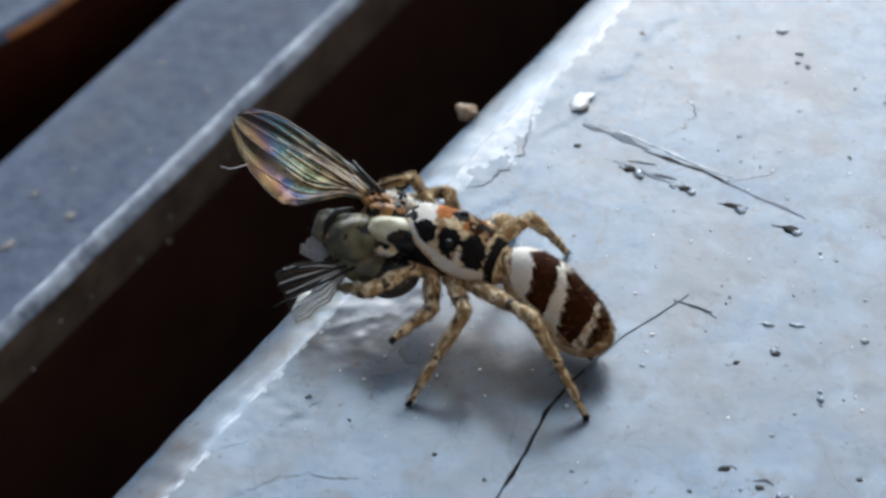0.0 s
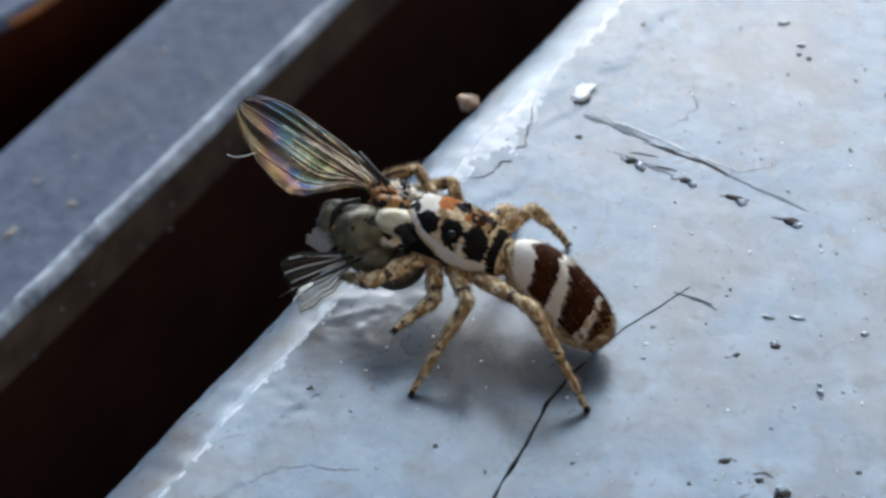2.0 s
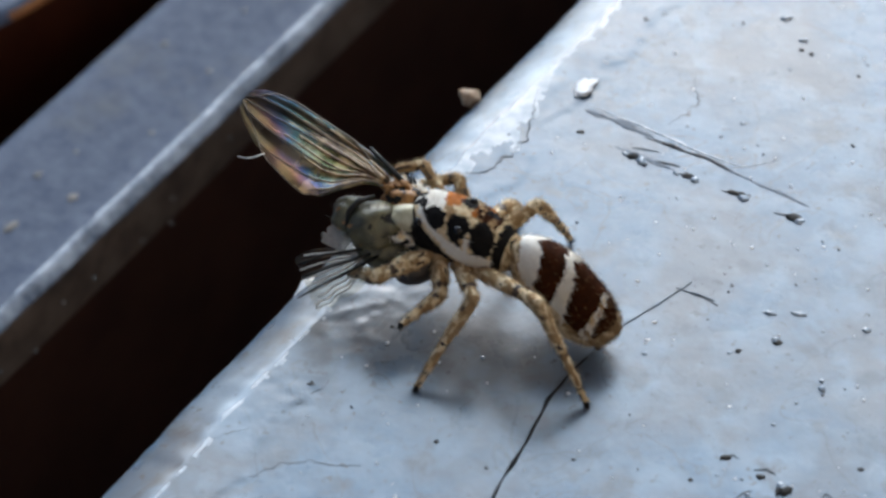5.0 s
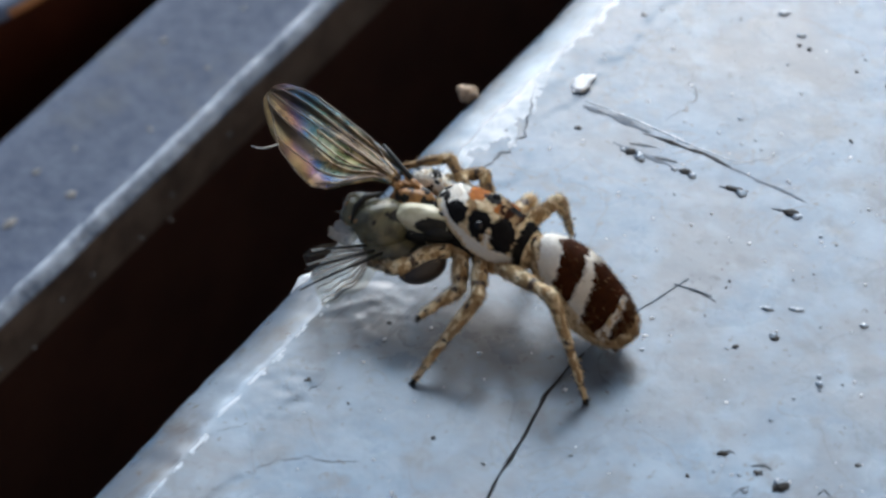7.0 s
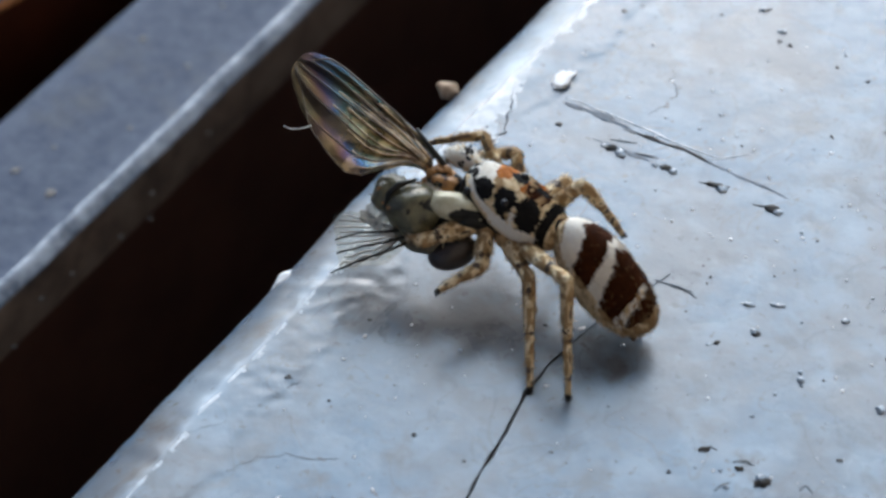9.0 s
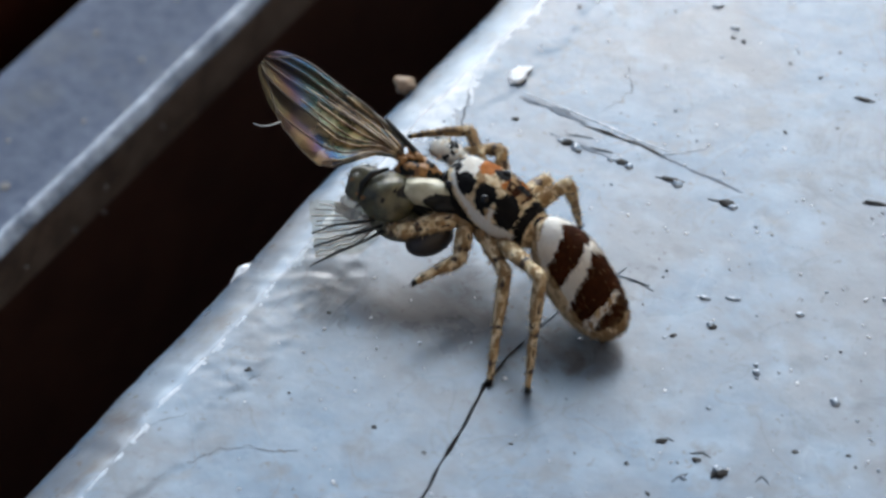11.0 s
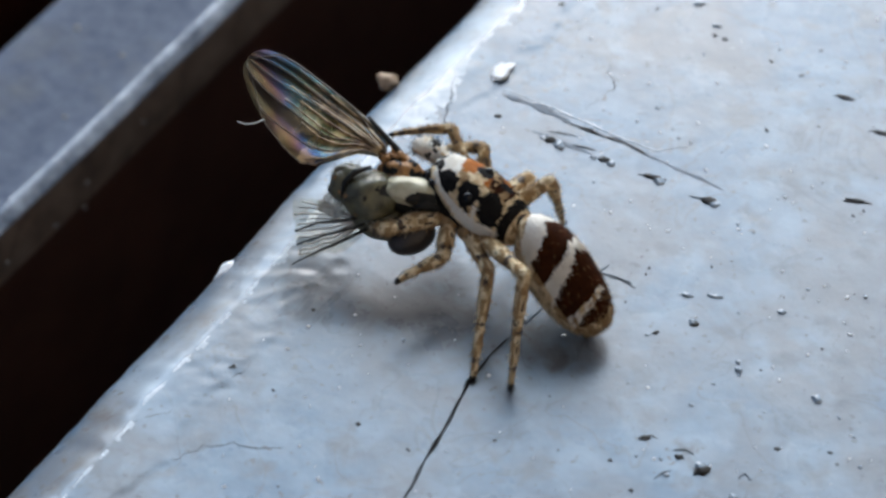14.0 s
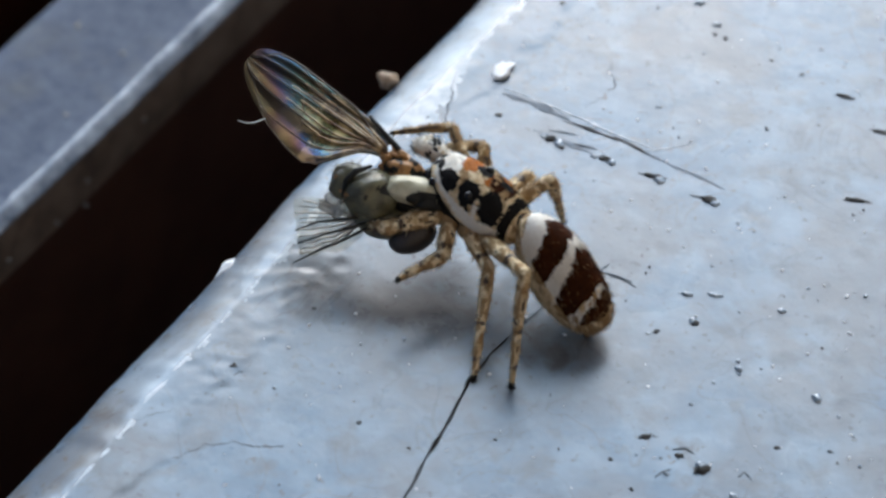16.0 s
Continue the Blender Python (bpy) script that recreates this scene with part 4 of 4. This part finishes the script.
ribbon("thread", [(0.55, -8.4), (1.17, -7.07), (1.81, -5.83), (2.27, -4.74), (2.73, -4.1), (3.2, -3.5)], 0.036, STRAND, "fine black thread lying on the painted sill", "thread", 8, 0.05, 0.45)
ribbon("thread", [(3.1, -3.6), (4.08, -2.56), (4.89, -1.94), (5.72, -1.28)], 0.022, SCUFF, "thin black end of a thread on the sill", "thread", 9, 0.025, 0.5)
ribbon("thread", [(5.35, -1.45), (5.8, -1.6), (6.2, -1.85)], 0.018, SCUFF, "faint grey fibre on the painted sill", "thread", 12, 0.02, 0.5)

# hairline cracks, nicks and chips in the old paint
ribbon("crack", [(2.29, 5.09), (2.21, 4.59), (2.12, 4.03), (1.98, 3.33), (1.60, 2.88), (1.19, 2.41), (0.96, 2.22), (0.45, 2.15)], 0.022, CRACK, "ragged dark hairline crack in the paint", "crack", 31, 0.03, 0.9, 0.16)
ribbon("crack", [(-2.42, -3.82), (-2.68, -4.37), (-3.19, -4.76), (-3.82, -5.19), (-4.39, -5.58), (-4.98, -5.74), (-5.54, -6.52)], 0.013, CRACK, "ragged dark hairline crack in the paint", "crack", 32, 0.010, 0.9, 0.16)
ribbon("crack", [(-1.81, -6.52), (-2.42, -6.55), (-2.83, -6.43), (-3.53, -6.50), (-4.24, -6.86)], 0.011, CRACK, "ragged dark hairline crack in the paint", "crack", 33, 0.008, 0.9, 0.16)
ribbon("crack", [(6.39, 5.82), (6.20, 5.21), (6.35, 4.71), (5.84, 4.11), (5.48, 3.91)], 0.017, CRACK, "ragged dark hairline crack in the paint", "crack", 34, 0.004, 0.9, 0.16)
ribbon("nick", [(4.55, 3.07), (4.87, 2.99), (5.21, 2.92)], 0.030, CRACK, "short dark nick in the paint", "nick", 51, 0.012, 0.6)
ribbon("nick", [(5.12, 2.61), (5.39, 2.52), (5.69, 2.42)], 0.045, CRACK, "short dark nick in the paint", "nick", 52, 0.012, 0.6)
ribbon("nick", [(6.63, 1.64), (6.83, 1.56), (7.07, 1.58)], 0.025, CRACK, "short dark nick in the paint", "nick", 53, 0.012, 0.6)
ribbon("nick", [(7.83, 0.92), (8.05, 0.87), (8.25, 0.83)], 0.025, CRACK, "short dark nick in the paint", "nick", 54, 0.012, 0.6)
ribbon("nick", [(6.12, -6.29), (6.25, -6.21), (6.39, -6.32)], 0.030, CRACK, "short dark nick in the paint", "nick", 55, 0.012, 0.6)
ribbon("nick", [(6.69, -6.64), (6.99, -6.60), (7.15, -6.75)], 0.030, CRACK, "short dark nick in the paint", "nick", 56, 0.012, 0.6)
ribbon("nick", [(6.22, -7.40), (6.41, -7.22), (6.61, -7.16)], 0.022, CRACK, "short dark nick in the paint", "nick", 57, 0.012, 0.6)
ribbon("nick", [(8.05, -7.40), (8.21, -7.25), (8.34, -7.46)], 0.022, CRACK, "short dark nick in the paint", "nick", 58, 0.012, 0.6)
ribbon("nick", [(5.68, -1.64), (5.97, -1.73), (6.28, -2.00)], 0.022, CRACK, "short dark nick in the paint", "nick", 59, 0.012, 0.6)
ribbon("paint_ridge", [(6.89, 2.39), (7.45, 2.47), (8.01, 2.62)], 0.022, BLISTER, "thin pale raised lip of paint", "paint ridge", 71, 0.008, 0.6)

# flakes and crumbs at the edge
flake = Shape().ball((0, 0, 0), (0.36, 0.21, 0.04), 0, rings=20, sides=28, wobble=0.46, seed=5, box=0.62).make("paint_flake", [FLAKE])
flake.matrix_basis = pose(3.50 * S, 5.14 * S, 0.045 * S, -9, 5, 62)
tagged(flake, "white flake of paint lying on the sill", "paint flake")
at = ledge_point(4.83, 2.6, -0.66)
crumb = Shape().ball((0, 0, 0), (0.26, 0.24, 0.25), 0, rings=12, sides=16, wobble=0.5, seed=8).make("crumb", [CRUMB])
crumb.matrix_basis = pose(at.x * S, at.y * S, at.z * S)
tagged(crumb, "tan crumb stuck on the rounded sill edge", "crumb")
at = ledge_point(-2.55, 2.22, -0.78)
blob = Shape().ball((0, 0, 0), (0.42, 0.17, 0.2), 0, rings=12, sides=16, wobble=0.4, seed=4).make("paint_drip", [FLAKE])
blob.matrix_basis = pose(at.x * S, at.y * S, at.z * S, 0, 0, 55.5)
tagged(blob, "hardened white paint drip on the sill edge", "paint drip")

# pale droppings and specks on the rail
for a, s, r, stretch in [(1.14, 13.78, 0.24, 1.3), (4.45, 13.59, 0.13, 1.0), (7.62, 15.70, 0.20, 1.0), (1.25, 15.2, 0.18, 1.4), (-0.72, 14.47, 0.25, 1.7), (7.46, 13.81, 0.15, 1.0), (2.6, 14.9, 0.12, 1.2), (10.2, 14.6, 0.14, 1.0), (0.2, 15.9, 0.15, 1.3)]:
    p = ledge_point(a, s, -8.0)
    grit(p.x, p.y, r * 0.85, DRIED, "pale dried speck on the painted rail", stretch, 50, 0.18, -8.0, a, "dried_speck", "speck", "dried specks on the rail")

# specks clinging to the grooved face of the rail
for a, z in ((3.5, -10.3), (3.71, -9.4), (0.05, -9.5), (-2.62, -10.1), (-1.27, -9.3), (2.2, -9.9), (-4.0, -9.6), (6.5, -9.2)):
    p = ledge_point(a, 12.33 + 0.012 * (a - 4) - 0.01, z)
    ob = Shape().ball((0, 0, 0), (0.07, 0.06, 0.06), 0, rings=8, sides=10, wobble=0.6, seed=a).make("dried_speck", [DRIED])
    ob.matrix_basis = pose(p.x * S, p.y * S, p.z * S)
    tagged(ob, "tiny pale speck stuck on the rail's dark face", "speck", "dried specks on the rail")


# ---- what moves ----
# seconds, place of the near eye, heading
SPIDER_ROWS = [
    (0, 0.11, -1.27, 156), (1.5, 0.13, -1.25, 155.5), (4, 0.17, -1.22, 155.5), (6.5, 0.61, -1.31, 153.3), (7.0, 0.79, -1.22, 152),
    (7.2, 0.82, -1.24, 152), (7.5, 0.88, -1.35, 154), (8.0, 1.02, -1.25, 153), (8.1, 1.28, -1.02, 151), (8.3, 1.48, -0.86, 149),
    (8.6, 1.60, -0.87, 149.5), (9.0, 1.81, -0.68, 146.5), (9.2, 2.04, -0.57, 143.5), (10.2, 2.24, -0.68, 142.5), (11.3, 2.29, -0.74, 142.5),
    (12.5, 2.28, -0.74, 143), (16, 2.26, -0.73, 143),
]
# seconds, tip of the abdomen
TIP_ROWS = [
    (0, 3.77, -3.35), (1.5, 3.77, -3.37), (4, 3.8, -3.37), (6.5, 4.21, -3.61), (7, 4.3, -3.57), (7.2, 4.37, -3.58), (7.5, 4.48, -3.57), (8, 4.56, -3.49), (8.1, 4.77, -3.42), (8.3, 4.89, -3.4), (8.6, 4.99, -3.36), (9, 5.14, -3.4), (9.2, 5.22, -3.46), (10.2, 5.28, -3.55), (11.3, 5.32, -3.57), (12.5, 5.35, -3.53), (16, 5.35, -3.53),
]
# seconds, root of the open wing, lean of the wing, its rise and its roll
FLY_ROWS = [
    (0, -1.67, 0.11, 34.9, -7, 8), (1.5, -1.58, 0.12, 35.6, -5, 8), (4, -1.50, 0.17, 34.9, -3, 8), (6.5, -1.04, 0.06, 31.0, 5, 5), (7.0, -1.00, 0.06, 37.0, -6, 5),
    (7.2, -0.93, -0.06, 29.5, 11, 4), (7.5, -0.88, -0.2, 31.5, 12, 3), (8.0, -0.80, 0.10, 34.0, -4, 3), (8.1, -0.36, 0.33, 37.5, -10, 4), (8.3, -0.16, 0.34, 35.2, 7, 2),
    (8.6, 0.08, 0.25, 36.6, 11, 0), (9.0, 0.17, 0.42, 39.2, 3, 0), (9.2, 0.24, 0.50, 40.0, -4, 0), (10.2, 0.40, 0.58, 37.5, -1, 0), (11.3, 0.45, 0.60, 35.2, 2, 0),
    (12.5, 0.42, 0.57, 35.7, 0, 0), (16, 0.42, 0.56, 35.7, 0, 0),
]
# feet on the sill: seconds and place; the others hold the fly and keep their place in the spider's space
FEET = {
    "L3": [(0, -0.79, -4.57, 0.0), (8.0, -0.68, -4.42, 0.0), (8.08, -0.2, -4.3, 0.2), (8.2, 1.3, -4.5, 0.35), (8.3, 1.64, -4.72, 0.0), (8.6, 1.78, -4.74, 0.0), (8.8, 2.1, -4.8, 0.2), (9.0, 2.37, -4.80, 0.0), (16, 2.37, -4.80, 0.0)],
    "L4": [(0, 3.21, -5.0, 0.0), (16, 3.21, -5.0, 0.0)],
    "R3": [(0, 1.75, 1.0, 0.0), (7.9, 1.85, 0.95, 0.0), (8.05, 2.2, 0.95, 0.3), (8.3, 2.9, 1.0, 0.0), (9.0, 3.1, 1.0, 0.0), (9.3, 3.4, 1.0, 0.0), (16, 3.4, 1.0, 0.0)],
    "R4": [(0, 2.95, 0.0, 0.0), (4, 2.95, 0.0, 0.0), (7.1, 3.05, 0.0, 0.0), (7.2, 3.6, -0.3, 0.5), (7.3, 4.74, -0.83, 0.0), (8.6, 4.80, -0.82, 0.0), (9.0, 4.7, -0.3, 0.2), (9.3, 4.7, 0.0, 0.0), (16, 4.7, 0.0, 0.0)],
}
HELD = {"L1": (2.15, 1.50, -0.85), "L2": (0.40, 2.50, -0.78), "R1": (2.72, -0.42, 0.10), "R2": (1.9, -1.3, -0.6)}
LIFT = 0.80  # how far the body is reared up over its low stance
EYE_AT = Vector((0.0, 0.36, 0.60))
VIEW = Matrix(((0.9989, -0.0024, -0.0464), (-0.0286, 0.754, -0.6563), (0.0365, 0.6569, 0.7531)))


def between(rows, t):
    """Values of a table at t, straight from row to row."""
    for p, q in zip(rows, rows[1:]):
        if t <= q[0]:
            w = (t - p[0]) / (q[0] - p[0])
            return [x + (y - x) * w for x, y in zip(p[1:], q[1:])]
    return list(rows[-1][1:])


def aim(place, way, up):
    """A pose at place whose x axis points along way and whose z axis leans to up."""
    x = way.normalized()
    y = up.cross(x).normalized()
    z = x.cross(y)
    m = Matrix((x, y, z)).transposed().to_4x4()
    m.translation = place
    return m


def metres(m):
    m = m.copy()
    m.translation = m.translation * S
    return m


def knee(hip, foot, upper, lower, pole):
    """Where the knee of a leg bends towards its pole, and the foot as far as the leg reaches."""
    d = foot - hip
    far = min(max(d.length, abs(upper - lower) + 0.05), (upper + lower) * 0.995)
    d.normalize()
    along = (upper * upper - lower * lower + far * far) / (2 * far)
    side = (pole - d * pole.dot(d)).normalized()
    return hip + d * along + side * math.sqrt(max(upper * upper - along * along, 0.0)), hip + d * far


def motions():
    times = sorted({r[0] for r in SPIDER_ROWS} | {r[0] for rows in FEET.values() for r in rows})
    rows, belly_rows = [], []
    leg_rows = {k: ([], []) for k in LEGS}
    for t in times:
        ex, ey, head = between(SPIDER_ROWS, t)
        turn = Matrix.Rotation(radians(head), 4, "Z")
        m = Matrix.Translation(Vector((ex, ey - 0.947 * LIFT, 1.95 + LIFT)) - turn @ EYE_AT) @ turn
        inv = m.inverted()
        rows.append((t, metres(m)))
        tx, ty = between(TIP_ROWS, t)
        sag = Vector((-0.13, -0.10, 0.0))
        waist = Vector((-1.42, -0.12, 0.42)) + inv.to_3x3() @ sag
        way = waist - inv @ (Vector((tx + 0.04, ty + 0.15, 0.47)) + sag)
        belly_rows.append((t, metres(aim(waist, way, Vector((0, 0, 1))))))
        for name, (hip, upper, lower, pole, _) in LEGS.items():
            hip, pole = Vector(hip), Vector(pole)
            foot = inv @ Vector(between(FEET[name], t)) if name in FEET else Vector(HELD[name])
            bend, foot = knee(hip, foot, upper, lower, pole)
            high = aim(hip, bend - hip, Vector((0.01, 0.02, 1)))
            low = high.inverted() @ aim(bend, foot - bend, Vector((0.01, 0.02, 1)))
            leg_rows[name][0].append((t, metres(high)))
            leg_rows[name][1].append((t, metres(low)))
    walk(SPIDER, rows)
    walk(ABDOMEN, belly_rows)
    for name, (high, low) in LEG_PARTS.items():
        walk(high, leg_rows[name][0])
        walk(low, leg_rows[name][1])
    span, chord = Vector((-0.812, 0.583, 0)), Vector((0.583, 0.812, 0))
    rows = []
    for t, x, y, g, rise, roll in FLY_ROWS:
        turn = VIEW @ Matrix.Rotation(radians(35.7 - g), 3, "Z") @ Matrix.Rotation(radians(rise), 3, chord) @ Matrix.Rotation(radians(roll), 3, span)
        rows.append((t, metres(Matrix.Translation((x, y - 0.947 * LIFT, 1.8 + LIFT)) @ turn.to_4x4())))
    walk(FLY, rows)
    # the clear wing droops at first and lifts as the fly is hauled over the edge
    hinge = Vector((-0.32, -1.45, -0.25))
    rows = []
    for t, droop in ((0, 17), (4, 17), (6.5, 13), (7.0, 17), (7.5, 10), (8.0, 9), (9.0, 4), (11.3, 0), (16, 0)):
        rows.append((t, metres(Matrix.Translation(hinge) @ Matrix.Rotation(radians(droop), 4, "Z") @ Matrix.Translation(-hinge))))
    walk(CLEAR_WING, rows)


motions()
